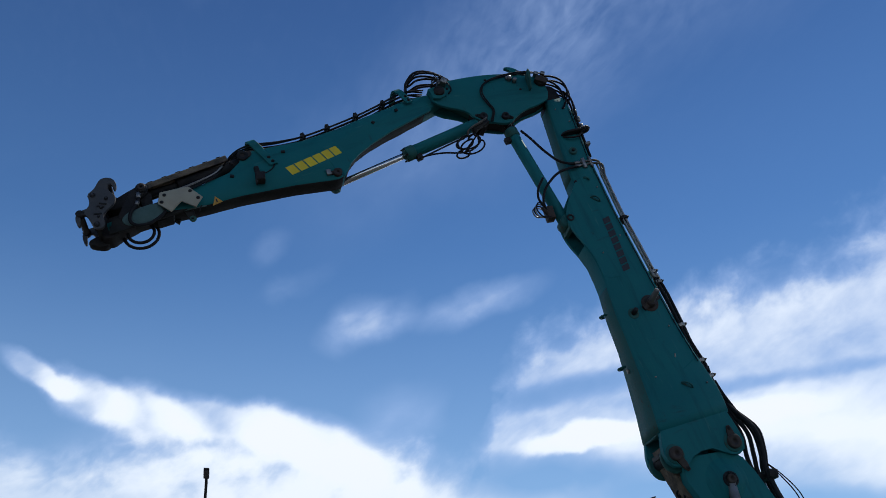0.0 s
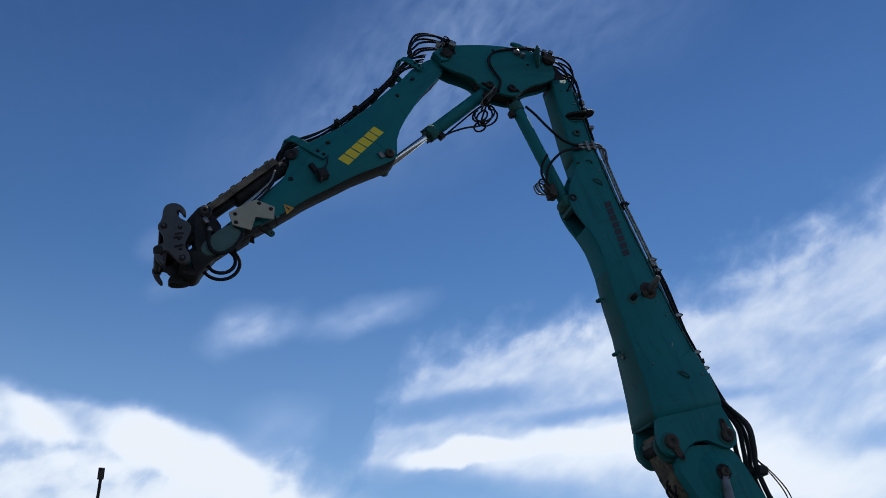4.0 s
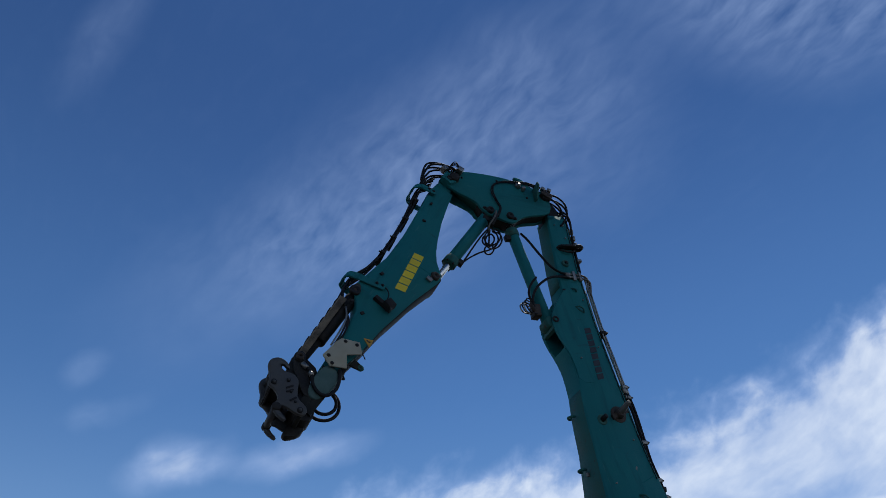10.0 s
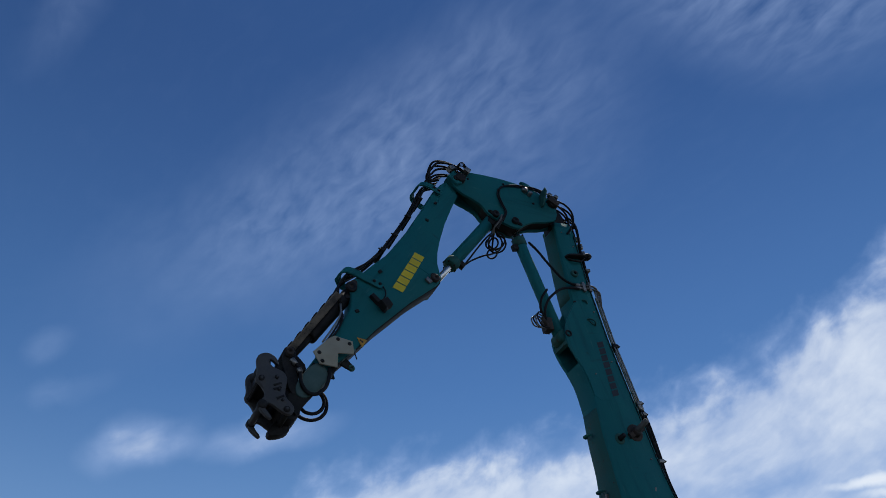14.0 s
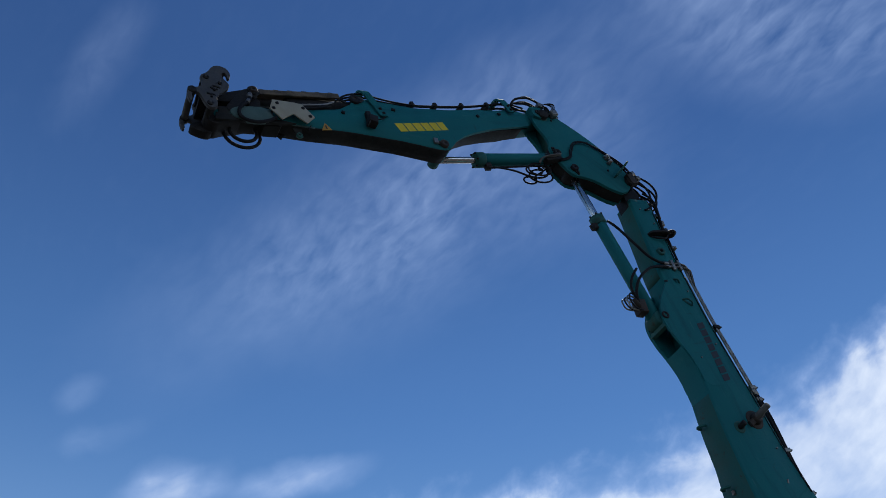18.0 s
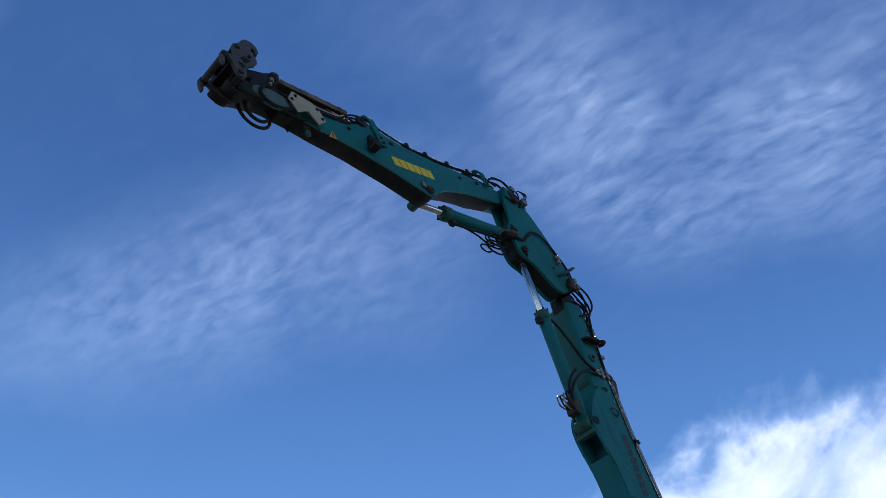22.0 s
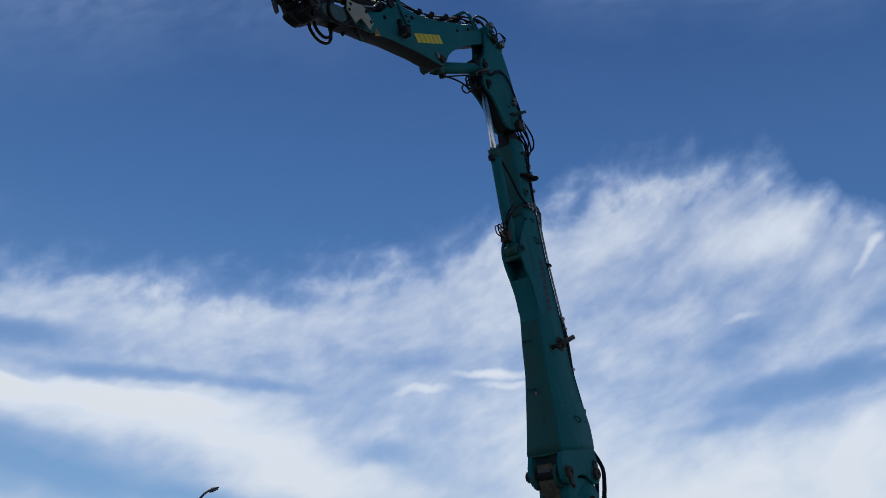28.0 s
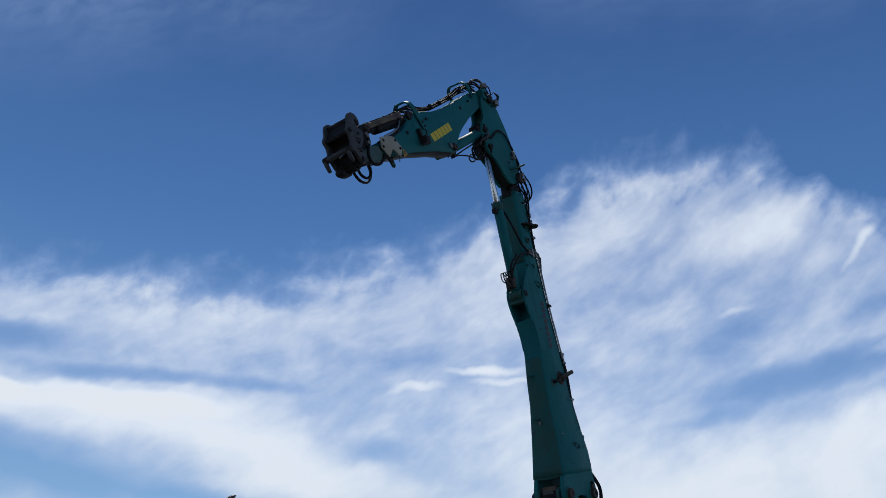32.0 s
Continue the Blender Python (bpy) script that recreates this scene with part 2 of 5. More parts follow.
def surface(name, colour, other, rough, metal=0.0, scale=6.0, bump=0.02, fine=60.0, mark=None, marks=0.5, coat=0.0, speck=0.5, gloss=0.5, streaks=None):
    """Paint, metal or rubber: two colours blended by wide stains, a finer grain in gloss and relief, and specks of a third colour."""
    m = bpy.data.materials.new(name)
    m.use_nodes = True
    nt = m.node_tree
    bsdf = nt.nodes["Principled BSDF"]
    where = nt.nodes.new("ShaderNodeTexCoord").outputs["Object"]

    def tex(s, d, r=0.6):
        n = nt.nodes.new("ShaderNodeTexNoise")
        nt.links.new(where, n.inputs["Vector"])
        n.inputs["Scale"].default_value, n.inputs["Detail"].default_value, n.inputs["Roughness"].default_value = s, d, r
        return n.outputs["Fac"]

    def ramp(v, lo, hi, a=0.0, b=1.0):
        n = nt.nodes.new("ShaderNodeMapRange")
        nt.links.new(v, n.inputs["Value"])
        for k, x in zip(("From Min", "From Max", "To Min", "To Max"), (lo, hi, a, b)):
            n.inputs[k].default_value = x
        return n.outputs["Result"]

    def mix(f, a, b):
        n = nt.nodes.new("ShaderNodeMix")
        n.data_type = "RGBA"
        nt.links.new(f, n.inputs[0])
        for k, x in ((6, a), (7, b)):
            if isinstance(x, tuple):
                n.inputs[k].default_value = (*x, 1)
            else:
                nt.links.new(x, n.inputs[k])
        return n.outputs[2]

    wide, small = tex(scale, 5), tex(fine, 4)
    col = mix(ramp(wide, 0.35, 0.7), colour, other)
    if mark:
        col = mix(ramp(tex(scale * 4.3, 8, 0.75), 1 - marks * 0.42, 1 - marks * 0.36, 0, speck), col, mark)
    if streaks:
        for (sx, sy, sz), lo, hi, most, tone in streaks:
            drawn = nt.nodes.new("ShaderNodeMapping")
            drawn.inputs["Scale"].default_value = (sx, sy, sz)
            nt.links.new(where, drawn.inputs["Vector"])
            n = nt.nodes.new("ShaderNodeTexNoise")
            n.inputs["Scale"].default_value, n.inputs["Detail"].default_value, n.inputs["Roughness"].default_value = 1.0, 6, 0.62
            nt.links.new(drawn.outputs[0], n.inputs["Vector"])
            col = mix(ramp(n.outputs["Fac"], lo, hi, 0, most), col, tone)
    nt.links.new(col, bsdf.inputs["Base Color"])
    nt.links.new(ramp(small, 0.3, 0.7, max(rough - 0.08, 0.02), min(rough + 0.1, 1)), bsdf.inputs["Roughness"])
    bsdf.inputs["Metallic"].default_value = metal
    bsdf.inputs["Coat Weight"].default_value = coat
    bsdf.inputs["Specular IOR Level"].default_value = gloss
    if bump:
        b = nt.nodes.new("ShaderNodeBump")
        b.inputs["Strength"].default_value, b.inputs["Distance"].default_value = 0.35, bump
        nt.links.new(tex(fine * 0.4, 6), b.inputs["Height"])
        nt.links.new(b.outputs[0], bsdf.inputs["Normal"])
    return m


TEAL = surface("teal_paint", (0.010, 0.134, 0.142), (0.012, 0.150, 0.150), 0.62, 0.0, 1.3, 0.002, 45, (0.018, 0.062, 0.058), 0.88, 0.0, 0.6, 0.14,
               [((0.7, 2.0, 7.0), 0.54, 0.66, 0.55, (0.008, 0.085, 0.088)), ((2.2, 3.0, 16.0), 0.62, 0.70, 0.5, (0.045, 0.19, 0.18)), ((9.0, 9.0, 2.0), 0.63, 0.72, 0.5, (0.02, 0.06, 0.055))])
TEAL_WORN = surface("worn_teal_paint", (0.016, 0.115, 0.105), (0.035, 0.095, 0.075), 0.65, 0.0, 2.2, 0.003, 40, (0.05, 0.045, 0.03), 1.0, 0.0, 0.7, 0.2)
# near-black for grime, also for underside shade put into the colour
GRIME_AND_SHADE = surface("black_grime_and_shade", (0.012, 0.013, 0.013), (0.03, 0.03, 0.026), 0.75, 0.0, 2.5, 0.004, 30, (0.02, 0.09, 0.09), 0.9, 0.0, 0.5, 0.2)
BLACK = surface("black_rubber", (0.010, 0.010, 0.011), (0.018, 0.018, 0.019), 0.72, 0.0, 5, 0.001, 80, None, 0.5, 0.0, 0.5, 0.2)
DARK = surface("dark_greasy_steel", (0.010, 0.010, 0.011), (0.022, 0.019, 0.016), 0.7, 0.0, 5, 0.003, 50, (0.055, 0.032, 0.016), 0.85, 0.0, 0.5, 0.3)
GREY = surface("grey_coupler_steel", (0.055, 0.057, 0.061), (0.075, 0.073, 0.07), 0.65, 0.2, 3, 0.004, 40, (0.10, 0.065, 0.04), 0.95, 0.0, 0.5, 0.4)
DUSTY = surface("dusty_scuffed_teal", (0.10, 0.16, 0.15), (0.06, 0.11, 0.10), 0.75, 0.0, 3.0, 0.003, 40, (0.02, 0.03, 0.03), 0.95, 0.0, 0.7, 0.2)
CHROME = surface("chrome_rod", (0.72, 0.70, 0.67), (0.55, 0.52, 0.47), 0.2, 1.0, 3, 0.0, 60)
PIPE = surface("zinc_pipe", (0.30, 0.29, 0.27), (0.17, 0.155, 0.13), 0.45, 0.8, 6, 0.0, 60)
DULL = surface("dull_grey_pipe", (0.15, 0.145, 0.13), (0.09, 0.085, 0.075), 0.75, 0.1, 6, 0.0, 60, None, 0.5, 0.0, 0.5, 0.3)
RUST = surface("rusty_pin_steel", (0.042, 0.034, 0.028), (0.062, 0.043, 0.031), 0.7, 0.4, 12, 0.004, 70)
CREAM = surface("cream_guard_plate", (0.36, 0.33, 0.24), (0.30, 0.27, 0.19), 0.6, 0.0, 4, 0.002, 50, (0.16, 0.12, 0.08), 0.9)
TAN = surface("dusty_tan_guard", (0.22, 0.17, 0.11), (0.14, 0.105, 0.07), 0.65, 0.2, 4, 0.003, 40, (0.08, 0.06, 0.04), 0.95)
TAN_MOTTLED = surface("mottled_tan_and_black_guard", (0.17, 0.13, 0.085), (0.025, 0.02, 0.016), 0.7, 0.0, 5, 0.003, 40, (0.012, 0.011, 0.010), 1.0, 0.0, 0.8, 0.3)
YELLOW = surface("yellow_lettering", (0.72, 0.55, 0.015), (0.66, 0.5, 0.02), 0.5, 0.0, 6, 0.0, 60)
INK = surface("black_lettering", (0.012, 0.013, 0.015), (0.02, 0.02, 0.02), 0.5, 0.0, 6, 0.0, 60)
WARN = surface("yellow_orange_sticker", (0.52, 0.26, 0.012), (0.40, 0.22, 0.03), 0.5, 0.0, 8, 0.0, 60)
GROUND = surface("asphalt_ground", (0.045, 0.045, 0.046), (0.06, 0.058, 0.056), 0.9, 0.0, 0.4, 0.01, 30, (0.09, 0.085, 0.08), 0.9)
GALV = surface("galvanised_pole", (0.28, 0.28, 0.28), (0.36, 0.36, 0.35), 0.5, 0.7, 3, 0.0, 40)
LAMPBLACK = surface("black_lamp_paint", (0.02, 0.02, 0.022), (0.03, 0.03, 0.03), 0.5, 0.0, 6, 0.0, 40)
LENS = surface("lamp_glass", (0.06, 0.06, 0.06), (0.09, 0.09, 0.09), 0.15, 0.0, 6, 0.0, 40)
BARK = surface("spruce_bark", (0.11, 0.075, 0.05), (0.16, 0.11, 0.08), 0.9, 0.0, 4, 0.02, 20)
NEEDLE = surface("spruce_needles", (0.022, 0.05, 0.02), (0.04, 0.075, 0.03), 0.8, 0.0, 2, 0.0, 20)

# ---- shapes ----


def part(name, bm, material, parent, label=""):
    me = bpy.data.meshes.new(name)
    bmesh.ops.recalc_face_normals(bm, faces=bm.faces)
    bm.to_mesh(me)
    bm.free()
    me.materials.append(material)
    ob = new(name, me)
    ob.parent = parent
    return tagged(ob, label)


def smooth(bm, angle=40):
    for f in bm.faces:
        f.smooth = True
    for e in bm.edges:
        if len(e.link_faces) == 2 and e.calc_face_angle(0) > radians(angle):
            e.smooth = False
    return bm


def curve(points, steps=6):
    """Points on a smooth line through the given ones."""
    p = [Vector(q) for q in points]
    if len(p) < 3:
        return p
    p = [2 * p[0] - p[1]] + p + [2 * p[-1] - p[-2]]
    line = []
    for k in range(1, len(p) - 2):
        a, b, c, d = p[k - 1:k + 3]
        for s in range(steps):
            t = s / steps
            line.append(0.5 * (2 * b + (c - a) * t + (2 * a - 5 * b + 4 * c - d) * t * t + (3 * b - a - 3 * c + d) * t ** 3))
    return line + [p[-2]]


def tube(points, r, seg=8, steps=6, bm=None):
    """A round hose or pipe along a smooth line."""
    bm = bm or bmesh.new()
    line = curve(points, steps)
    side, rings = None, []
    for k, q in enumerate(line):
        t = (line[min(k + 1, len(line) - 1)] - line[max(k - 1, 0)]).normalized()
        if side is None:
            side = t.orthogonal().normalized()
        side = (side - t * side.dot(t)).normalized()
        up = t.cross(side)
        rings.append([bm.verts.new(q + r * (math.cos(a) * side + math.sin(a) * up)) for a in (2 * math.pi * n / seg for n in range(seg))])
    for a, b in zip(rings, rings[1:]):
        for n in range(seg):
            bm.faces.new((a[n], a[(n + 1) % seg], b[(n + 1) % seg], b[n]))
    bm.faces.new(rings[0][::-1])
    bm.faces.new(rings[-1])
    return smooth(bm)


def rod(a, b, r, seg=20, r2=None, bm=None):
    """A round bar from a to b with a small chamfer at both ends."""
    bm = bm or bmesh.new()
    a, b = Vector(a), Vector(b)
    t = (b - a).normalized()
    s = t.orthogonal().normalized()
    u = t.cross(s)
    r2 = r if r2 is None else r2
    c = min(r, r2) * 0.12
    rings = []
    for q, rr in ((a, r - c), (a + t * c, r), (b - t * c, r2), (b, r2 - c)):
        rings.append([bm.verts.new(q + rr * (math.cos(w) * s + math.sin(w) * u)) for w in (2 * math.pi * n / seg for n in range(seg))])
    for p, q in zip(rings, rings[1:]):
        for n in range(seg):
            bm.faces.new((p[n], p[(n + 1) % seg], q[(n + 1) % seg], q[n]))
    bm.faces.new(rings[0][::-1])
    bm.faces.new(rings[-1])
    return smooth(bm)


def slab(outline, y0, y1, edge=0.008, bm=None):
    """A plate with the given outline (along, up) between two depths."""
    bm2 = bmesh.new()
    low = [bm2.verts.new((u, y0, v)) for u, v in outline]
    face = bm2.faces.new(low)
    made = bmesh.ops.extrude_face_region(bm2, geom=[face])
    bmesh.ops.translate(bm2, verts=[g for g in made["geom"] if isinstance(g, bmesh.types.BMVert)], vec=(0, y1 - y0, 0))
    bmesh.ops.recalc_face_normals(bm2, faces=bm2.faces)
    if edge:
        rim = [e for e in bm2.edges if abs(e.verts[0].co.y - e.verts[1].co.y) < 1e-6]
        bmesh.ops.bevel(bm2, geom=rim, offset=edge, segments=2, affect="EDGES", profile=0.5)
    bmesh.ops.triangulate(bm2, faces=[f for f in bm2.faces if len(f.verts) > 4])
    smooth(bm2, 35)
    if bm is None:
        return bm2
    me = bpy.data.meshes.new("tmp")
    bm2.to_mesh(me)
    bm2.free()
    bm.from_mesh(me)
    bpy.data.meshes.remove(me)
    return bm


def block(centre, size, edge=0.01, turn=0.0, bm=None):
    """A bevelled block, turned in the plane of the arm."""
    x, y, z = (s / 2 for s in size)
    c, s = math.cos(radians(turn)), math.sin(radians(turn))
    line = [(centre[0] + c * a - s * b, centre[2] + s * a + c * b) for a, b in ((-x, -z), (x, -z), (x, z), (-x, z))]
    return slab(line, centre[1] - y, centre[1] + y, edge, bm)


def rounded(outline, times=2):
    """Rounds an outline's corners by cutting them."""
    p = [Vector(q) for q in outline]
    for _ in range(times):
        p = [q for a, b in zip(p, p[1:] + p[:1]) for q in (a * 0.75 + b * 0.25, a * 0.25 + b * 0.75)]
    return [tuple(q) for q in p]


def beam(lower, upper, near, far, start, end, step=0.12, cham=0.018):
    """A welded box beam: its lower and upper edges and its two sides are lines over the length."""
    n = max(2, round((end - start) / step))
    bm = bmesh.new()
    rings = []

    def at(line, u):
        return float(np.interp(u, [p[0] for p in line], [p[1] for p in line]))
    for k in range(n + 1):
        u = start + (end - start) * k / n
        lo, hi, w, x = at(lower, u), at(upper, u), at(near, u), at(far, u)
        c = min(cham, (w - x) * 0.2, (hi - lo) * 0.3)
        ring = ((w - c, lo), (w, lo + c), (w, hi - c), (w - c, hi), (x + c, hi), (x, hi - c), (x, lo + c), (x + c, lo))
        rings.append([bm.verts.new((u, y, z)) for y, z in ring])
    for a, b in zip(rings, rings[1:]):
        for q in range(8):
            bm.faces.new((a[q], a[(q + 1) % 8], b[(q + 1) % 8], b[q]))
    bm.faces.new(rings[0])
    bm.faces.new(rings[-1][::-1])
    return smooth(bm, 20)


def ring_plate(centre, r, y0, y1, hole=0.0, seg=28):
    """A round boss plate with a dimple, facing along the pin."""
    bm = bmesh.new()
    prof = [(r, y0), (r, y1 - 0.006), (r - 0.008, y1)]
    prof += [(hole, y1), (hole * 0.9, y1 - 0.02), (0.0, y1 - 0.02)] if hole else [(0.0, y1)]
    rings = []
    for rr, y in prof:
        if rr:
            rings.append([bm.verts.new((centre[0] + rr * math.cos(a), y, centre[1] + rr * math.sin(a))) for a in (2 * math.pi * n / seg for n in range(seg))])
        else:
            rings.append([bm.verts.new((centre[0], y, centre[1]))])
    for a, b in zip(rings, rings[1:]):
        for n in range(seg):
            if len(b) == 1:
                bm.faces.new((a[n], a[(n + 1) % seg], b[0]))
            else:
                bm.faces.new((a[n], a[(n + 1) % seg], b[(n + 1) % seg], b[n]))
    return smooth(bm)


def dome(centre, profile, seg=32):
    """A turned boss on the arm's side: its profile is (radius, depth), from the rim to the middle."""
    bm = bmesh.new()
    rings = []
    for rr, y in profile:
        rings.append([bm.verts.new((centre[0] + rr * math.cos(a), y, centre[1] + rr * math.sin(a))) for a in (2 * math.pi * n / seg for n in range(seg))])
    for a, b in zip(rings, rings[1:]):
        for n in range(seg):
            bm.faces.new((a[n], a[(n + 1) % seg], b[(n + 1) % seg], b[n]))
    bm.faces.new(rings[-1])
    return smooth(bm, 50)


def across(outline, u0, u1, edge=0.006):
    """A plate standing across the arm: its outline is (sideways, up)."""
    bm = slab(outline, u0, u1, edge)
    for v in bm.verts:
        v.co = (v.co.y, v.co.x, v.co.z)
    return bm


def strap(path, wide, thick):
    """A bent flat bar: its path is (along, sideways, up), its width runs along the arm."""
    bm = bmesh.new()
    p = curve(path, 5)
    rings = []
    for k, q in enumerate(p):
        t = p[min(k + 1, len(p) - 1)] - p[max(k - 1, 0)]
        n = Vector((0, -t.z, t.y))
        n = n.normalized() * thick / 2 if n.length > 1e-6 else Vector((0, thick / 2, 0))
        w = Vector((wide / 2, 0, 0))
        rings.append([bm.verts.new(c) for c in (q - w - n, q + w - n, q + w + n, q - w + n)])
    for a, c in zip(rings, rings[1:]):
        for n in range(4):
            bm.faces.new((a[n], a[(n + 1) % 4], c[(n + 1) % 4], c[n]))
    bm.faces.new(rings[0][::-1])
    bm.faces.new(rings[-1])
    bmesh.ops.recalc_face_normals(bm, faces=bm.faces)
    bmesh.ops.bevel(bm, geom=[e for e in bm.edges if len(e.link_faces) == 2 and e.calc_face_angle(0) > 1.0], offset=thick * 0.2, segments=1, affect="EDGES")
    return smooth(bm, 35)


def hex_bolt(parent, u, v, y, r=0.018, name="bolt", material=None):
    """A bolt head on a washer, on the near side of a plate at y."""
    ob = part(name, rod((u, y - 0.004, v), (u, y + 0.016, v), r, 6), material or DARK, parent)
    rod_bm = rod((u, y - 0.006, v), (u, y + 0.003, v), r * 1.5, 12)
    part("washer", rod_bm, material or DARK, parent)
    return ob


# ---- ground ----
# never in view: dark asphalt assumed, which keeps bounce on the undersides low
bm = bmesh.new()
R = [0, 6, 14, 30, 70, 160, 400, 1000, 2600]
rings = [[bm.verts.new((0, 0, 0))]]
for r in R[1:]:
    rings.append([bm.verts.new((r * math.cos(a), r * math.sin(a), 0)) for a in (2 * math.pi * n / 64 for n in range(64))])
for a, b in zip(rings, rings[1:]):
    for n in range(64):
        if len(a) == 1:
            bm.faces.new((a[0], b[n], b[(n + 1) % 64]))
        else:
            bm.faces.new((a[n], b[n], b[(n + 1) % 64], a[(n + 1) % 64]))
ground = part("ground", bm, GROUND, None)
tagged(ground, "flat dark asphalt yard under the excavator", "ground", kind="structure")

# ---- the excavator ----
FACING = 207.666
BACK = 4.0                      # the machine's centre lies this far ahead of the boom's turning point
_f = Vector((math.cos(radians(FACING)), math.sin(radians(FACING)), 0))
excavator = new("excavator")
excavator.matrix_world = pose(_f.x * BACK, _f.y * BACK, 0, 0, 0, FACING)
tagged(excavator, "teal demolition excavator with a raised articulated boom on asphalt", "excavator")
FOOT = Vector((0.295 - BACK, 0, 1.982))
BOOM_LONG, BOOM_SIDE, KNUCKLE_LONG = 9.594, -4.587, 1.68
STICK_TIP, COUPLER_AT = Vector((5.035, 0, -0.095)), Vector((0.016, 0, 0.122))

# boom: +x towards the knuckle, +z its back, the side with the lettering at +y
B_LOW = [(-6.1, -0.70), (-5.6, -0.68), (-5.26, -0.62), (-4.95, -0.58), (-4.4, -0.52), (-3.98, -0.50), (-3.5, -0.44), (-3.2, -0.42), (-3.0, -0.36),
         (-2.75, -0.30), (-2.0, -0.28), (-1.6, -0.26), (-0.9, -0.20), (-0.3, -0.15)]
B_HIGH = [(-6.1, 0.23), (-5.5, 0.33), (-5.26, 0.34), (-4.75, 0.28), (-4, 0.25), (-3.4, 0.22), (-2.5, 0.16), (-1.4, 0.15), (-0.56, 0.2), (-0.2, 0.18)]
B_NEAR = [(-6.1, 0.42), (-5.3, 0.38), (-4.4, 0.29), (-3.4, 0.25), (-0.2, 0.24)]
B_FAR = [(-6.1, -0.27), (-5.3, -0.215), (-4.4, -0.14), (-3.4, -0.115), (-0.2, -0.13)]
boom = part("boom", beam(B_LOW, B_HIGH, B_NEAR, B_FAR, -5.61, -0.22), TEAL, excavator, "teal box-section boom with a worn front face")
tongue = part("boom_tongue", slab(rounded([(-0.5, -0.16), (-0.5, 0.14), (0.02, 0.15), (0.14, 0.06), (0.14, -0.08), (0.0, -0.16)]), -0.05, 0.17), DARK, boom, "dark greasy hinge tongue")
CHEEK = [(-1.85, -0.22), (-2.02, -0.36), (-2.3, -0.57), (-2.5, -0.62), (-2.72, -0.58), (-2.95, -0.49), (-3.2, -0.43), (-3.5, -0.43), (-3.5, -0.1), (-1.85, -0.1)]
for y in (0.225, -0.135):
    part("cylinder_cheek", slab(rounded(CHEEK, 1), y - (0.004 if y > 0 else -0.01), y + (0.029 if y > 0 else 0.054), 0.0), TEAL, boom)
part("cylinder_floor", slab([(-3.62, -0.449), (-3.4, -0.445), (-3.15, -0.455), (-2.92, -0.515), (-2.90, -0.45), (-3.3, -0.32), (-3.6, -0.35)], -0.105, 0.235, 0.003), TEAL, boom, "teal plate closing the cylinder pocket")
part("pocket_lip", slab([(-2.60, -0.61), (-2.50, -0.60), (-2.52, -0.55), (-2.62, -0.56)], -0.12, 0.23, 0.006), TEAL_WORN, boom, "worn lip of the cylinder pocket")
part("pocket_pin", rod((-2.45, -0.12, -0.55), (-2.45, 0.24, -0.55), 0.05), DARK, boom)


def pin(parent, u, v, y, r=0.085, material=RUST, name="pin", label="rusty pivot pin with a keeper plate", turn=0, long=0.2):
    """A pin's head with its keeper plate, on the +y side if y is positive."""
    s = 1 if y > 0 else -1
    ob = part(name, ring_plate((u, v), r, min(y, y + s * 0.05), max(y, y + s * 0.05), r * 0.35), material, parent, label)
    c, q = math.cos(radians(turn)), math.sin(radians(turn))
    line = [(u + c * a - q * b, v + q * a + c * b) for a, b in rounded([(-0.05, -r * 0.7), (long, -r * 0.4), (long, r * 0.4), (-0.05, r * 0.7)], 1)]
    part("keeper", slab(line, y - 0.01 if s > 0 else y - 0.02, y + 0.02 if s > 0 else y + 0.01, 0.003), material, parent)
    hex_bolt(parent, u + c * (long - 0.035), v + q * (long - 0.035), y + 0.02 if s > 0 else y - 0.03, 0.016, "keeper_bolt")
    return ob


def lettering(parent, start, end, y, count, tall, material, name, label, slant=0.25, wide=0.8):
    """A row of plain slanted bars in place of a painted name."""
    a, b = Vector(start), Vector(end)
    t = (b - a) / count
    up = Vector((-t.y, t.x)).normalized() * tall
    for k in range(count):
        o = a + t * k
        w = t * wide
        line = [o, o + w, o + w + up + t * slant, o + up + t * slant]
        part(name, slab([tuple(q) for q in line], y, y + 0.003, 0), material, parent, label)


lettering(boom, (-3.45, -0.125), (-2.56, -0.095), 0.2535, 8, 0.11, INK, "lettering_bar", "black bar of painted lettering")
part("round_boss", ring_plate((-3.98, 0.02), 0.12, 0.255, 0.285, 0.0), RUST, boom, "rusty round boss with a cross bar")
part("boss_bar", rod((-3.985, 0.27, 0.015), (-3.91, 0.52, 0.07), 0.046, 12, 0.036), DULL, boom, "dull grey locking handle standing out")
part("boss_bar_collar", rod((-3.985, 0.27, 0.015), (-3.965, 0.34, 0.03), 0.075, 12), RUST, boom)
part("boss_cross_bar", block((-3.98, 0.30, 0.03), (0.07, 0.05, 0.30), 0.012, -22), RUST, boom)
part("ring_boss", ring_plate((-4.06, -0.27), 0.075, 0.26, 0.29, 0.035), TEAL_WORN, boom)
part("ring_boss", ring_plate((-1.35, -0.08), 0.065, 0.235, 0.28, 0.03), TEAL_WORN, boom)
part("cylinder_pin", ring_plate((-2.45, -0.55), 0.055, 0.255, 0.272, 0.03), DARK, boom)
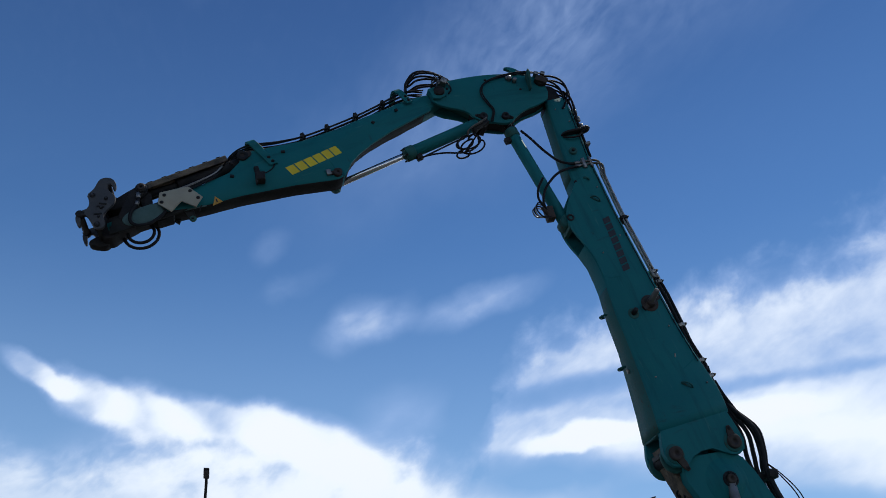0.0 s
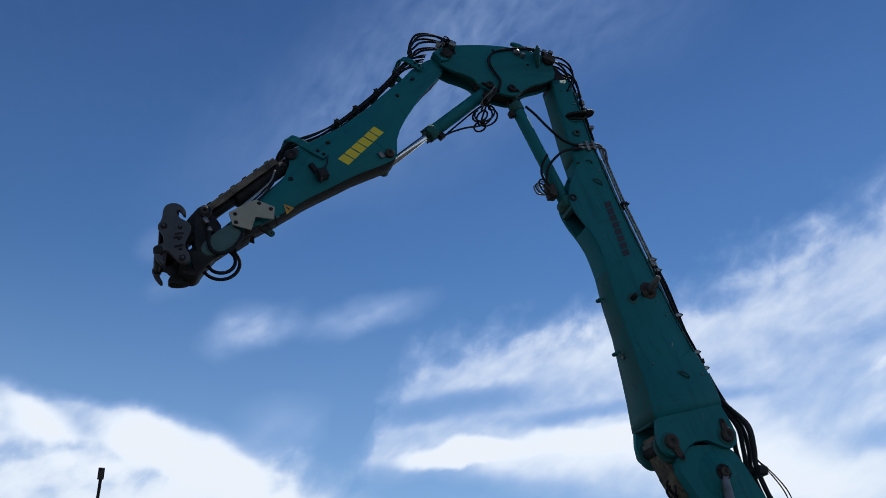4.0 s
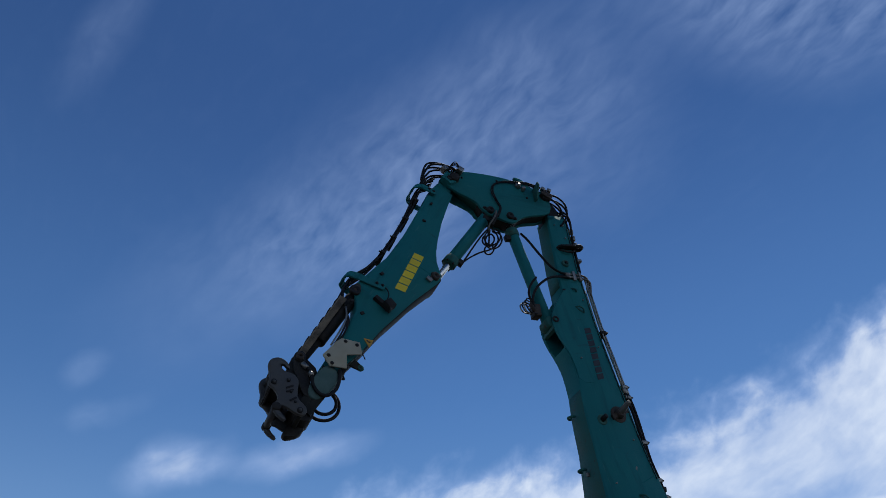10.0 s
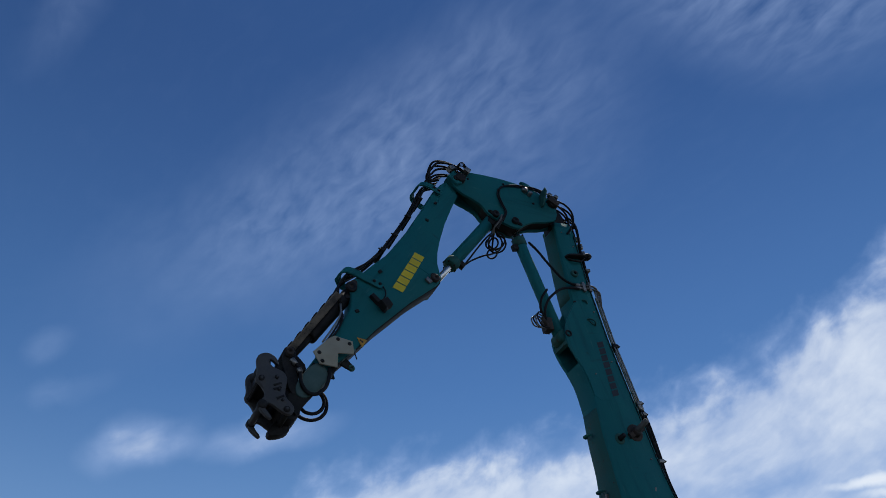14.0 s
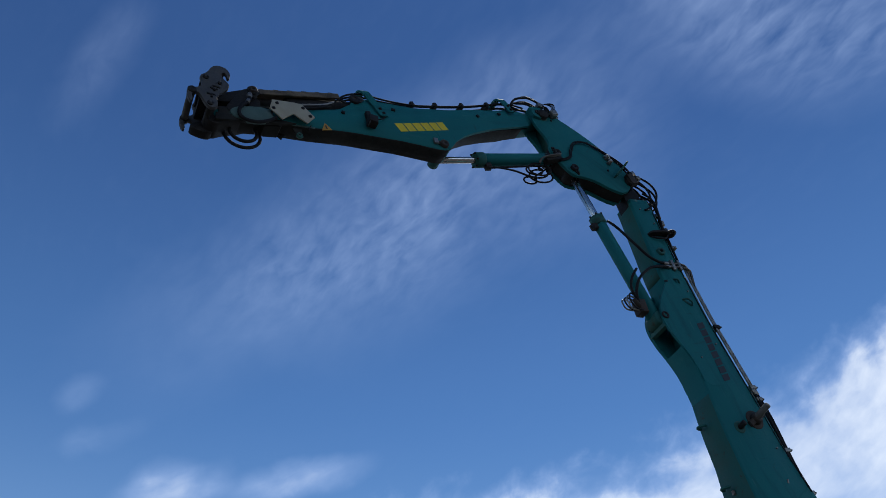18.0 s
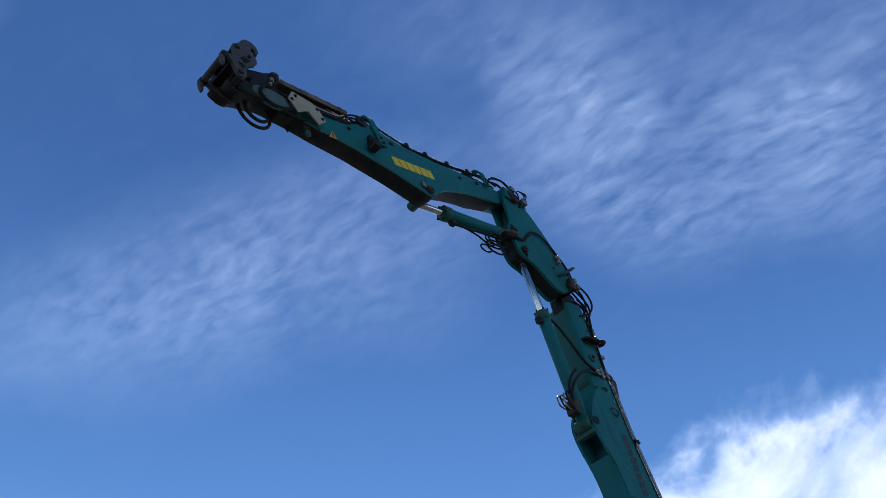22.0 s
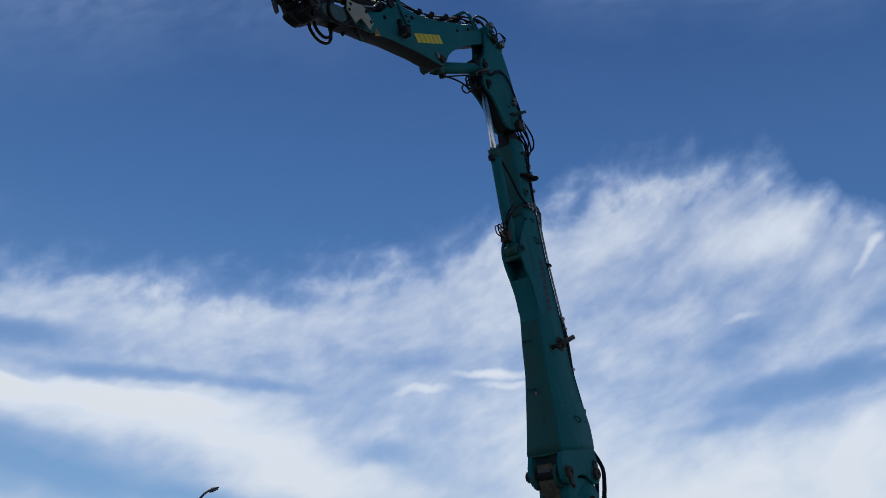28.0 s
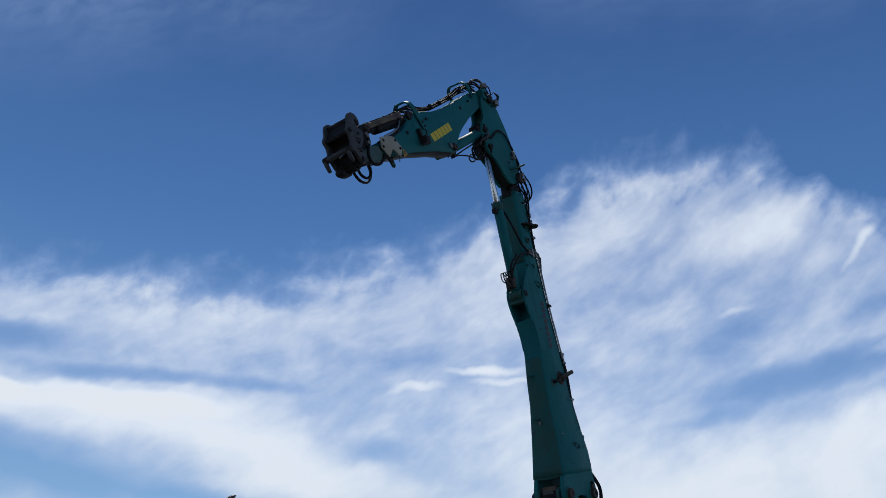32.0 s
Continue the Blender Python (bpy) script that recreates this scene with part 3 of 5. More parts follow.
# lifting lug standing out across the boom's side, with its eye over the back
LUG = rounded([(0.22, -0.16), (0.33, -0.14), (0.35, 0.0), (0.36, 0.12), (0.34, 0.17), (0.28, 0.18), (0.22, 0.14)], 1)
lug = part("lifting_lug", across(LUG, -1.02, -0.985), DARK, boom, "dark steel lifting lug")
part("lug_eye", tube([(-1.002, 0.29 + 0.058 * math.cos(a), 0.225 + 0.062 * math.sin(a)) for a in np.linspace(0, 6.28, 15)], 0.034, 6, 2), DARK, lug)
part("lug_gusset", tube([(-1.03, 0.25, -0.13), (-1.10, 0.29, -0.05), (-1.11, 0.30, 0.08), (-1.03, 0.27, 0.18)], 0.016, 6, 5), DARK, lug)
part("ring_centre", rod((-1.35, 0.24, -0.08), (-1.35, 0.30, -0.08), 0.022, 8), DARK, boom)
part("ring_centre", rod((-4.06, 0.26, -0.27), (-4.04, 0.37, -0.25), 0.032, 10), DARK, boom)
for u, v in ((-2.24, -0.06), (-5.16, -0.04)):
    y = 0.25 if u > -4 else 0.365
    part("cable_eye", tube([(u + 0.05, y, v - 0.07), (u + 0.03, y + 0.05, v - 0.03), (u - 0.02, y + 0.055, v + 0.02), (u - 0.05, y, v + 0.05)], 0.012, 6, 5), TEAL_WORN, boom, "bent rod cable eye")
    part("eye_foot", block((u, y + 0.002, v - 0.01), (0.03, 0.012, 0.15), 0.004, 40), TEAL_WORN, boom)
part("tie_down", tube([(-1.84, 0.24, -0.10), (-1.87, 0.28, -0.06), (-1.90, 0.24, -0.02)], 0.014, 6, 5), TEAL_WORN, boom)
hex_bolt(boom, -1.88, -0.24, 0.242, 0.02)
for u, v in ((-3.91, -0.50), (-4.65, -0.56)):
    part("hose_eye", tube([(u, -0.0 + 0.05 * math.cos(a), v - 0.05 - 0.055 * math.sin(a)) for a in np.linspace(-0.5, 3.6, 9)], 0.018, 6, 3), TEAL_WORN, boom)
for u, v in ((-4.75, 0.0),):
    part("cable_lug", block((u, 0.32, v), (0.05, 0.03, 0.02), 0.004, 25), PIPE, boom)
part("cable_lug", block((-5.02, 0.30, 0.345), (0.06, 0.05, 0.07), 0.008, 10), DARK, boom, "small black cable lug")
part("cable_lug", block((-4.72, 0.05, -0.575), (0.05, 0.04, 0.03), 0.006, 10), PIPE, boom)
part("weld_ridge", slab([(-5.22, -0.60), (-4.86, 0.24), (-4.845, 0.24), (-5.205, -0.60)], 0.30, 0.3445, 0.0), TEAL, boom)
part("hinge_boss", ring_plate((-5.90, -0.62), 0.12, 0.396, 0.408, 0.0), TEAL_WORN, boom, "teal round hinge boss")
pin(boom, -5.90, -0.62, 0.41, 0.085, RUST, "hinge_pin", "rusty hinge pin with a keeper plate", 160, 0.24)
part("hinge_boss", ring_plate((-5.97, 0.17), 0.12, 0.396, 0.408, 0.0), TEAL_WORN, boom, "teal round hinge boss")
pin(boom, -5.97, 0.17, 0.41, 0.085, RUST, "hinge_pin", "rusty hinge pin with a keeper plate", 5, 0.2)
EAR = [(-5.60, 0.275), (-5.60, -0.67)] + [(-5.68, -0.70), (-5.77, -0.735), (-5.87, -0.75), (-5.96, -0.735), (-6.03, -0.68), (-6.06, -0.60), (-6.05, -0.49), (-5.99, -0.40), (-5.955, -0.28), (-5.965, -0.12), (-6.04, 0.0), (-6.10, 0.10), (-6.12, 0.19), (-6.08, 0.28), (-5.97, 0.325), (-5.80, 0.31)]
for y0, y1 in ((0.315, 0.3965), (-0.21, -0.14)):
    part("hinge_ear", slab(EAR, y0, y1, 0.0), TEAL, boom, "teal hinge ear plate")
INNER = rounded([(-5.75, -0.66), (-5.86, -0.76), (-6.03, -0.74), (-6.12, -0.60), (-6.05, -0.46), (-5.8, -0.44)], 2)
for y0, y1 in ((0.215, 0.27), (-0.18, -0.12)):
    part("inner_ear", slab(INNER, y0, y1), TEAL_WORN, boom, "grimy teal inner hinge ear")
part("hinge_cross_pin", rod((-5.90, -0.30, -0.62), (-5.90, 0.40, -0.62), 0.085), DARK, boom, "dark greasy hinge pin")
part("hinge_cross_pin", rod((-5.97, -0.30, 0.17), (-5.97, 0.40, 0.17), 0.085), DARK, boom, "dark greasy hinge pin")
part("recess_lip", tube([(-5.61, -0.20, -0.665), (-5.625, 0.05, -0.67), (-5.61, 0.30, -0.665)], 0.018, 8, 4), TEAL_WORN, boom, "worn rolled lip of the front plate")
part("dust_cover", block((-5.84, 0.05, -0.69), (0.05, 0.22, 0.06), 0.01, 0), DULL, boom, "dull grey bar between the hinge ears")
part("front_plate", beam([(u, v - 0.004) for u, v in B_LOW], [(u, v + 0.012) for u, v in B_LOW], [(u, y - 0.03) for u, y in B_NEAR], [(u, y + 0.03) for u, y in B_FAR], -5.60, -3.60, 0.12, 0.004), TEAL_WORN, boom, "rubbed green-grey front plate")
# darker plate: the shade on the upper front is put into its colour
part("upper_front_plate", beam([(u, v - 0.004) for u, v in B_LOW], [(u, v + 0.012) for u, v in B_LOW], [(u, y - 0.05) for u, y in B_NEAR], [(u, y + 0.02) for u, y in B_FAR], -1.80, -0.24, 0.12, 0.004), TEAL_WORN, boom, "worn teal front plate below the knuckle, shade in its colour")
for k, (u, y, v, n) in enumerate(((-6.15, 0.05, -0.60, 0.10), (-6.3, 0.10, -0.57, 0.14), (-6.22, 0.0, -0.60, 0.08), (-6.42, 0.02, -0.55, 0.12))):
    part("hinge_hose", tube([(u, y, v), (u - 0.1, y + 0.04, v - 0.05 * (k % 2)), (u - 0.16, y - 0.05, v - 0.02), (u - 0.3 - n, y, v + 0.04)], 0.014, 6, 5), BLACK, boom, "black hose between the hinge ears")
part("hinge_block", slab(rounded([(-5.75, -0.55), (-5.75, -0.7), (-6.5, -0.58), (-6.5, -0.38)], 1), -0.10, 0.19), TAN_MOTTLED, boom, "dusty greasy block between the hinge ears")
# lower boom, down to the machine
LB = [(-5.98, -0.40), (-5.98, -0.28), (-6.04, 0.12), (-6.2, 0.28), (-6.8, 0.42), (-7.6, 0.75), (-8.2, 1.25), (-8.75, 1.15), (-8.7, 0.75), (-7.9, 0.1), (-7.2, -0.18), (-6.6, -0.48), (-6.1, -0.62)]
part("lower_boom", slab(rounded(LB, 1), -0.18, 0.34, 0.02), TEAL, boom, "teal lower boom section below the hinge")
part("lower_rib", slab(rounded([(-6.25, 0.1), (-6.45, 0.12), (-7.3, 0.3), (-7.3, 0.0), (-6.4, -0.3)], 1), 0.335, 0.37, 0.01), TEAL, boom)
part("lift_cylinder_boss", dome((-6.36, -0.10), [(0.28, 0.33), (0.265, 0.345), (0.235, 0.36), (0.20, 0.38), (0.17, 0.40), (0.14, 0.42), (0.11, 0.43)]), TEAL, boom, "teal domed cylinder boss")
part("boss_ring", ring_plate((-6.36, -0.10), 0.095, 0.43, 0.452, 0.06), DARK, boom)
for k in range(6):
    a = math.pi * k / 3
    hex_bolt(boom, -6.36 + 0.078 * math.cos(a), -0.10 + 0.078 * math.sin(a), 0.452, 0.01)
part("lift_cylinder_pin", ring_plate((-6.36, -0.10), 0.055, 0.45, 0.48, 0.025), RUST, boom)
part("lift_cylinder_rod", rod((-6.40, 0.41, -0.11), (-8.6, 0.41, -0.46), 0.06), PIPE, boom, "dull steel lift cylinder rod")

part("lift_cylinder_rod", rod((-6.40, -0.31, -0.11), (-8.6, -0.31, -0.46), 0.06), PIPE, boom, "dull steel lift cylinder rod")

# pipes and hoses along the boom's back
def back_of(u):
    return float(np.interp(u, [p[0] for p in B_HIGH], [p[1] for p in B_HIGH]))


def back_line(us, y, off):
    return [(u, y, back_of(u) + off) for u in us]


PIPES = ((0.238, 0.05), (0.215, 0.105), (0.15, 0.15), (0.09, 0.16), (0.03, 0.16))
for k, (y, off) in enumerate(PIPES):
    part("boom_pipe", tube(back_line((-1.62 - 0.02 * k, -2.0, -2.5, -3.0, -3.58), y, off), 0.0135, 7, 3), PIPE, boom, "thin bright steel hydraulic pipe")
    part("pipe_nut", rod((-3.55, y, back_of(-3.55) + off), (-3.64, y, back_of(-3.64) + off), 0.027, 6), PIPE, boom)
    part("boom_hose", tube([(-3.6, y, back_of(-3.6) + off), (-3.9, y + 0.01, back_of(-3.9) + off + 0.01 * (k % 2)), (-4.3, y, back_of(-4.3) + off), (-4.6, y + 0.005, back_of(-4.6) + off - 0.02), (-4.95, y, back_of(-4.95) + off), (-5.2, y + 0.01, 0.33 + off * 0.6)], 0.021, 7, 4), BLACK, boom, "black rubber hydraulic hose")
LOOPS = ((0.42, 0.50, 0.62, 0.57, 0.52, 0.30), (0.40, 0.47, 0.56, 0.52, 0.48, 0.34), (0.38, 0.43, 0.50, 0.44, 0.42, 0.25), (0.36, 0.40, 0.44, 0.37, 0.40, 0.20), (0.43, 0.52, 0.64, 0.60, 0.55, 0.15))
for k, (a, c, e, f, g, y) in enumerate(LOOPS):
    s = 0.16 + 0.02 * k
    part("boom_hose", tube([(-5.18, s, a - 0.03), (-5.38, s, a), (-5.62, (s + y) / 2, c), (-5.9, y, e), (-6.17, y, f), (-6.42, y - 0.01, g - 0.03), (-6.9, y - 0.02, g + 0.02), (-7.5, y - 0.04, g + 0.3)], 0.029, 8, 6), BLACK, boom, "black rubber hose looping past the hinge")
for u in (-2.62, -3.54, -3.70, -4.36, -4.88, -5.10):
    v = back_of(u)
    clamp = part("hose_clamp", block((u, 0.13, v + 0.07), (0.05, 0.26, 0.09), 0.01, 0), PIPE if u < -3.5 else DARK, boom, "small steel pipe clamp")
    part("clamp_top", block((u, 0.13, v + 0.135), (0.035, 0.22, 0.018), 0.005), DARK, clamp)
    for y in (0.235, 0.06):
        part("clamp_bolt", rod((u, y, v + 0.10), (u, y, v + 0.156), 0.010, 6), DARK, clamp)
for k, (du, y, v) in enumerate(((0.0, 0.24, 0.25), (0.05, 0.18, 0.26), (-0.03, 0.12, 0.25))):
    for u in (-0.52, -0.68, -0.84):
        part("hose_fitting", rod((u + du, y, v), (u + du - 0.10, y, v - 0.01), 0.028 - 0.003 * k, 6), PIPE, boom, "bright zinc hose fitting")
# two hoses from the knuckle cylinder to pipes that turn round the boom's edge
part("side_hose", tube([(-0.72, 0.20, -0.72), (-0.95, 0.27, -0.66), (-1.25, 0.31, -0.56), (-1.48, 0.31, -0.42), (-1.57, 0.29, -0.26), (-1.58, 0.27, -0.12)], 0.02, 7, 6), BLACK, boom, "black hose from the knuckle cylinder")
part("side_hose", tube([(-2.28, 0.16, -0.80), (-2.10, 0.24, -0.84), (-1.90, 0.29, -0.74), (-1.72, 0.31, -0.50), (-1.66, 0.29, -0.28), (-1.64, 0.27, -0.10)], 0.02, 7, 6), BLACK, boom, "black hose from the knuckle cylinder")
for k in range(2):
    u = -1.58 - 0.055 * k
    part("side_pipe", tube([(u, 0.268, -0.14), (u, 0.268, 0.02), (u - 0.005, 0.265, 0.16), (u - 0.04, 0.25, 0.24 + 0.03 * k), (u - 0.12, 0.235, 0.25 + 0.03 * k), (u - 0.3, 0.235, 0.20 + 0.03 * k)], 0.017, 7, 5), DULL, boom, "dull grey bent steel pipe")
    part("pipe_nut", rod((u, 0.268, -0.16), (u, 0.268, -0.07), 0.026, 6), PIPE, boom)
part("pipe_bracket", block((-1.605, 0.262, 0.0), (0.17, 0.05, 0.05), 0.006), PIPE, boom, "zinc pipe bracket")
part("pipe_bracket", block((-1.605, 0.262, 0.11), (0.17, 0.05, 0.04), 0.006), PIPE, boom, "zinc pipe bracket")
for k in range(6):
    y = 0.23 - 0.055 * k
    w = 0.02 * ((k * 2) % 3)
    out = (0.08, 0.06, 0.05, 0.03, 0.03, 0.03)[k]
    part("knuckle_hose", tube([(-1.5, y, 0.17), (-1.1, y + 0.01, 0.19 + w * 0.5), (-0.8, y + 0.01, 0.21 + w * 0.6), (-0.55, y + out * 0.5, 0.23 + w), (-0.35, y + out * 0.6, 0.25 + w), (-0.18, y + out * 0.4, 0.24 + w), (-0.06, y, 0.17)], 0.017, 7, 6), BLACK, boom, "black hydraulic hose over the knuckle hinge")
for u, v in ((-1.25, 0.21), (-0.95, 0.235)):
    part("hose_clamp", block((u, 0.10, v), (0.05, 0.33, 0.08), 0.008), PIPE, boom, "zinc hose clamp")
hose_bracket = part("hose_bracket", block((-6.44, 0.22, 0.50), (0.10, 0.34, 0.12), 0.015, 20), DARK, boom, "black hose bracket below the hinge")
part("bracket_foot", block((-6.42, 0.22, 0.38), (0.05, 0.10, 0.20), 0.008, 10), DARK, hose_bracket)
for k in range(5):
    y, v = (0.30, 0.34, 0.25, 0.20, 0.15)[k], (0.52, 0.48, 0.42, 0.40, 0.55)[k]
    part("hose_fitting", rod((-6.86, y, v + 0.01), (-7.02, y - 0.005, v + 0.08), 0.041, 8), PIPE, boom, "zinc hose fitting")
for k in range(2):
    part("loose_cable", tube([(-6.30, 0.33, 0.50), (-6.5, 0.37, 0.58 + 0.03 * k), (-6.75, 0.38, 0.66 + 0.05 * k), (-7.0, 0.36, 0.66 + 0.04 * k), (-7.25, 0.32, 0.58)], 0.008, 5, 5), BLACK, boom, "thin black loose cable")

for u, v in ((-0.45, 0.10), (-0.45, -0.06), (-0.75, 0.08), (-2.05, 0.04), (-4.35, 0.12), (-4.95, -0.40), (-5.2, 0.22), (-3.1, -0.30), (-2.9, 0.05)):
    y = float(np.interp(u, [p[0] for p in B_NEAR], [p[1] for p in B_NEAR]))
    part("grease_nipple", rod((u, y - 0.004, v), (u, y + 0.022, v), 0.011, 8), PIPE, boom)
for u in (-0.95, -1.9, -2.9, -4.3):
    y = float(np.interp(u, [p[0] for p in B_NEAR], [p[1] for p in B_NEAR]))
    part("cable_clip", block((u, y - 0.01, back_of(u) - 0.035), (0.05, 0.03, 0.025), 0.004, 10), DARK, boom)
part("grease_line", tube([(u, float(np.interp(u, [p[0] for p in B_NEAR], [p[1] for p in B_NEAR])) + 0.006, back_of(u) - 0.04) for u in (-0.5, -0.95, -1.45, -1.9, -2.4, -2.9, -3.6, -4.3, -4.9)], 0.006, 5, 3), BLACK, boom, "thin black grease line along the boom's edge")
# shears the boom's upper half, stretches its length, to fit the camera's view
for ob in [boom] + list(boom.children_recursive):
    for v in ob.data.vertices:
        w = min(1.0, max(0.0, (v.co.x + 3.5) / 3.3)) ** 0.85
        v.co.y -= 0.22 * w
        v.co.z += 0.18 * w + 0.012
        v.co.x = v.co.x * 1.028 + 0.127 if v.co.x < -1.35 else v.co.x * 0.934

# knuckle: +x from its hinge on the boom to its hinge on the stick
K_PLATE = [(-0.05, 0.08), (0.28, 0.18), (0.6, 0.245), (0.9, 0.26), (1.25, 0.24), (1.57, 0.20), (1.76, 0.10), (1.83, -0.12), (1.66, -0.27), (1.45, -0.34), (1.30, -0.42), (1.24, -0.53),
           (1.12, -0.63), (0.95, -0.67), (0.78, -0.715), (0.66, -0.70), (0.54, -0.58), (0.38, -0.49), (0.12, -0.42), (-0.08, -0.30)]
# core painted a darker teal than the plates for the shade between them
knuckle = part("knuckle", slab([(0.0, 0.06), (0.3, 0.17), (0.6, 0.20), (0.9, 0.21), (1.55, 0.16), (1.66, 0.04), (1.55, -0.15), (1.38, -0.28), (1.24, -0.40), (0.9, -0.42), (0.5, -0.42), (0.2, -0.35), (0.12, -0.2), (0.18, 0.0)],
               0.0, 0.21), TEAL_WORN, excavator, "teal knuckle section between boom and stick")
for y in (0.205, -0.04):
    part("knuckle_plate", slab(rounded(K_PLATE, 1), y, y + 0.05), TEAL, knuckle)
# black fill that paints in the shade under the knuckle
part("knuckle_underside", slab([(-0.06, -0.26), (0.12, -0.385), (0.38, -0.46), (0.54, -0.55), (0.64, -0.655), (0.78, -0.68), (0.95, -0.64), (1.1, -0.60), (1.2, -0.52), (1.26, -0.40), (0.9, -0.36), (0.12, -0.22)], 0.006, 0.207, 0), GRIME_AND_SHADE, knuckle, "black underside of the knuckle, shade put into its colour")
for u, v, a in ((0.75, -0.59, 200), (1.09, -0.55, 20)):
    pin(knuckle, u, v, 0.252, 0.06, DARK, "pin", "dark greasy pivot pin with a keeper plate", a, 0.13)
    part("cross_pin", rod((u, -0.05, v), (u, 0.25, v), 0.05), DARK, knuckle)
    part("pin_boss", rod((u, 0.0, v - 0.02), (u, 0.22, v - 0.02), 0.10), DARK, knuckle, "black greasy cylinder eye housing")
part("hinge_pin", rod((0, -0.06, 0), (0, 0.31, 0), 0.09), DARK, knuckle, "dark steel hinge pin")
part("hinge_pin_cap", block((0.0, 0.30, 0.0), (0.2, 0.09, 0.12), 0.02, 30), RUST, knuckle)
part("hinge_guard", across([(0.24, -0.15), (0.24, 0.11), (0.44, 0.14), (0.47, 0.06), (0.33, -0.16)], 0.20, 0.228), TEAL_WORN, knuckle, "worn teal hose guard plate standing out")
for u, v in ((-0.06, 0.12), (0.05, 0.13), (0.02, 0.05)):
    part("hose_fitting", block((u, 0.30, v), (0.07, 0.08, 0.06), 0.012, 25), PIPE, knuckle, "grey block fitting")
part("stick_hinge_pin", rod((1.668, -0.06, 0), (1.668, 0.33, 0), 0.085), DARK, knuckle, "dark steel hinge pin")
part("stick_hinge_washer", ring_plate((1.668, 0.0), 0.10, 0.25, 0.262, 0.0), TEAL_WORN, knuckle)

part("lifting_horn", slab(rounded([(0.12, 0.14), (0.52, 0.17), (0.42, 0.28), (0.35, 0.38), (0.36, 0.44), (0.46, 0.50), (0.36, 0.51), (0.25, 0.46), (0.16, 0.34)], 1), 0.03, 0.09), TEAL, knuckle, "teal hooked lifting horn")
for k in range(2):
    d = 0.03 * k
    part("side_hose", tube([(-0.06, 0.24 - d, 0.19 + d), (0.24, 0.27, 0.20 + d), (0.50, 0.275, 0.18 + d), (0.74, 0.28, 0.14 + d * 0.6), (0.93 + d * 0.5, 0.285, 0.05), (1.0 + d, 0.285, -0.12), (0.95 + d, 0.285, -0.32), (0.90 + d * 0.7, 0.285, -0.47), (0.97 + d, 0.27, -0.66)], 0.0115, 7, 7), BLACK, knuckle, "black hose curving over the knuckle's side")
for u, v in ((0.50, 0.10), (0.42, 0.05)):
    part("bar_fitting", rod((u, 0.25, v), (u, 0.33, v + 0.02), 0.035, 8), PIPE, knuckle, "zinc fitting")
part("hose_bracket", block((0.5, 0.275, 0.13), (0.10, 0.04, 0.06), 0.008), PIPE, knuckle, "zinc hose bracket")
for u, v in ((0.88, 0.15), (1.52, 0.06), (0.36, -0.1)):
    hex_bolt(knuckle, u, v, 0.254, 0.016)
for k in range(6):
    y = 0.21 - 0.058 * k
    w = (0.0, 0.05, 0.02, 0.07, 0.03, 0.05)[k]
    part("top_hose", tube([(0.10, y, 0.14), (0.18, y, 0.24 + w * 0.3), (0.32, y, 0.26 + w * 0.4), (0.52, y, 0.25 + w * 0.3), (0.8, y, 0.26 + w * 0.2), (1.1, y, 0.25), (1.3, y, 0.23), (1.5, y, 0.24), (1.64, y, 0.27 - w * 0.3), (1.74, y, 0.20)], 0.016, 8, 5), BLACK, knuckle, "black hydraulic hose along the knuckle's back")
for u in (0.3, 1.5):
    part("hose_clamp", block((u, 0.08, 0.25 if u < 1.2 else 0.235), (0.05, 0.34, 0.07), 0.008), PIPE, knuckle, "zinc hose clamp")
part("grease_block", block((1.56, 0.30, 0.16), (0.10, 0.12, 0.10), 0.015, 30), PIPE, knuckle, "grey grease distributor block")
for k in range(4):
    part("grease_line", tube([(1.56 + 0.02 * k, 0.34, 0.18), (1.66, 0.38, 0.26 - 0.03 * k), (1.76, 0.36, 0.14), (1.72, 0.36, 0.02)], 0.007, 5, 5), BLACK, knuckle)
part("valve_block", block((1.14, 0.12, -0.66), (0.13, 0.20, 0.13), 0.012, 20), DARK, knuckle, "dark hydraulic valve block")

# stick: +x from the knuckle to the coupler
S_LOW = [(-0.12, -0.1), (0.25, -0.167), (0.57, -0.189), (1, -0.255), (1.41, -0.35), (1.65, -0.445), (1.83, -0.565), (1.95, -0.695), (2.06, -0.81), (2.16, -0.815), (2.7, -0.675), (3.4, -0.555), (3.9, -0.51), (4.4, -0.435), (5.1, -0.407)]
S_HIGH = [(-0.12, 0.06), (0.1, 0.11), (0.3, 0.13), (0.57, 0.13), (0.83, 0.085), (1.42, 0.035), (1.7, 0.005), (2.3, -0.01), (2.56, 0.03), (2.8, 0.06), (3.05, 0.10), (3.12, 0.05), (3.2, -0.03), (3.4, -0.14), (3.8, -0.18), (4.4, -0.22), (4.75, -0.24), (5.05, -0.27)]
S_NEAR = [(-0.12, 0.2), (0.4, 0.21), (1.2, 0.24), (3.2, 0.24), (5.1, 0.22)]
S_FAR = [(-0.12, -0.09), (0.3, -0.09), (0.7, -0.15), (1.5, -0.12), (2.05, -0.03), (3.2, -0.02), (5.1, -0.02)]
stick = part("stick", beam(S_LOW, S_HIGH, S_NEAR, S_FAR, -0.1, 5.08, 0.09), TEAL, excavator, "teal box-section stick with an underside dark from grime and painted shade")
lettering(stick, (2.70, -0.36), (1.91, -0.275), 0.2425, 6, 0.15, YELLOW, "lettering_bar", "yellow bar of painted lettering", 0.15, 0.86)
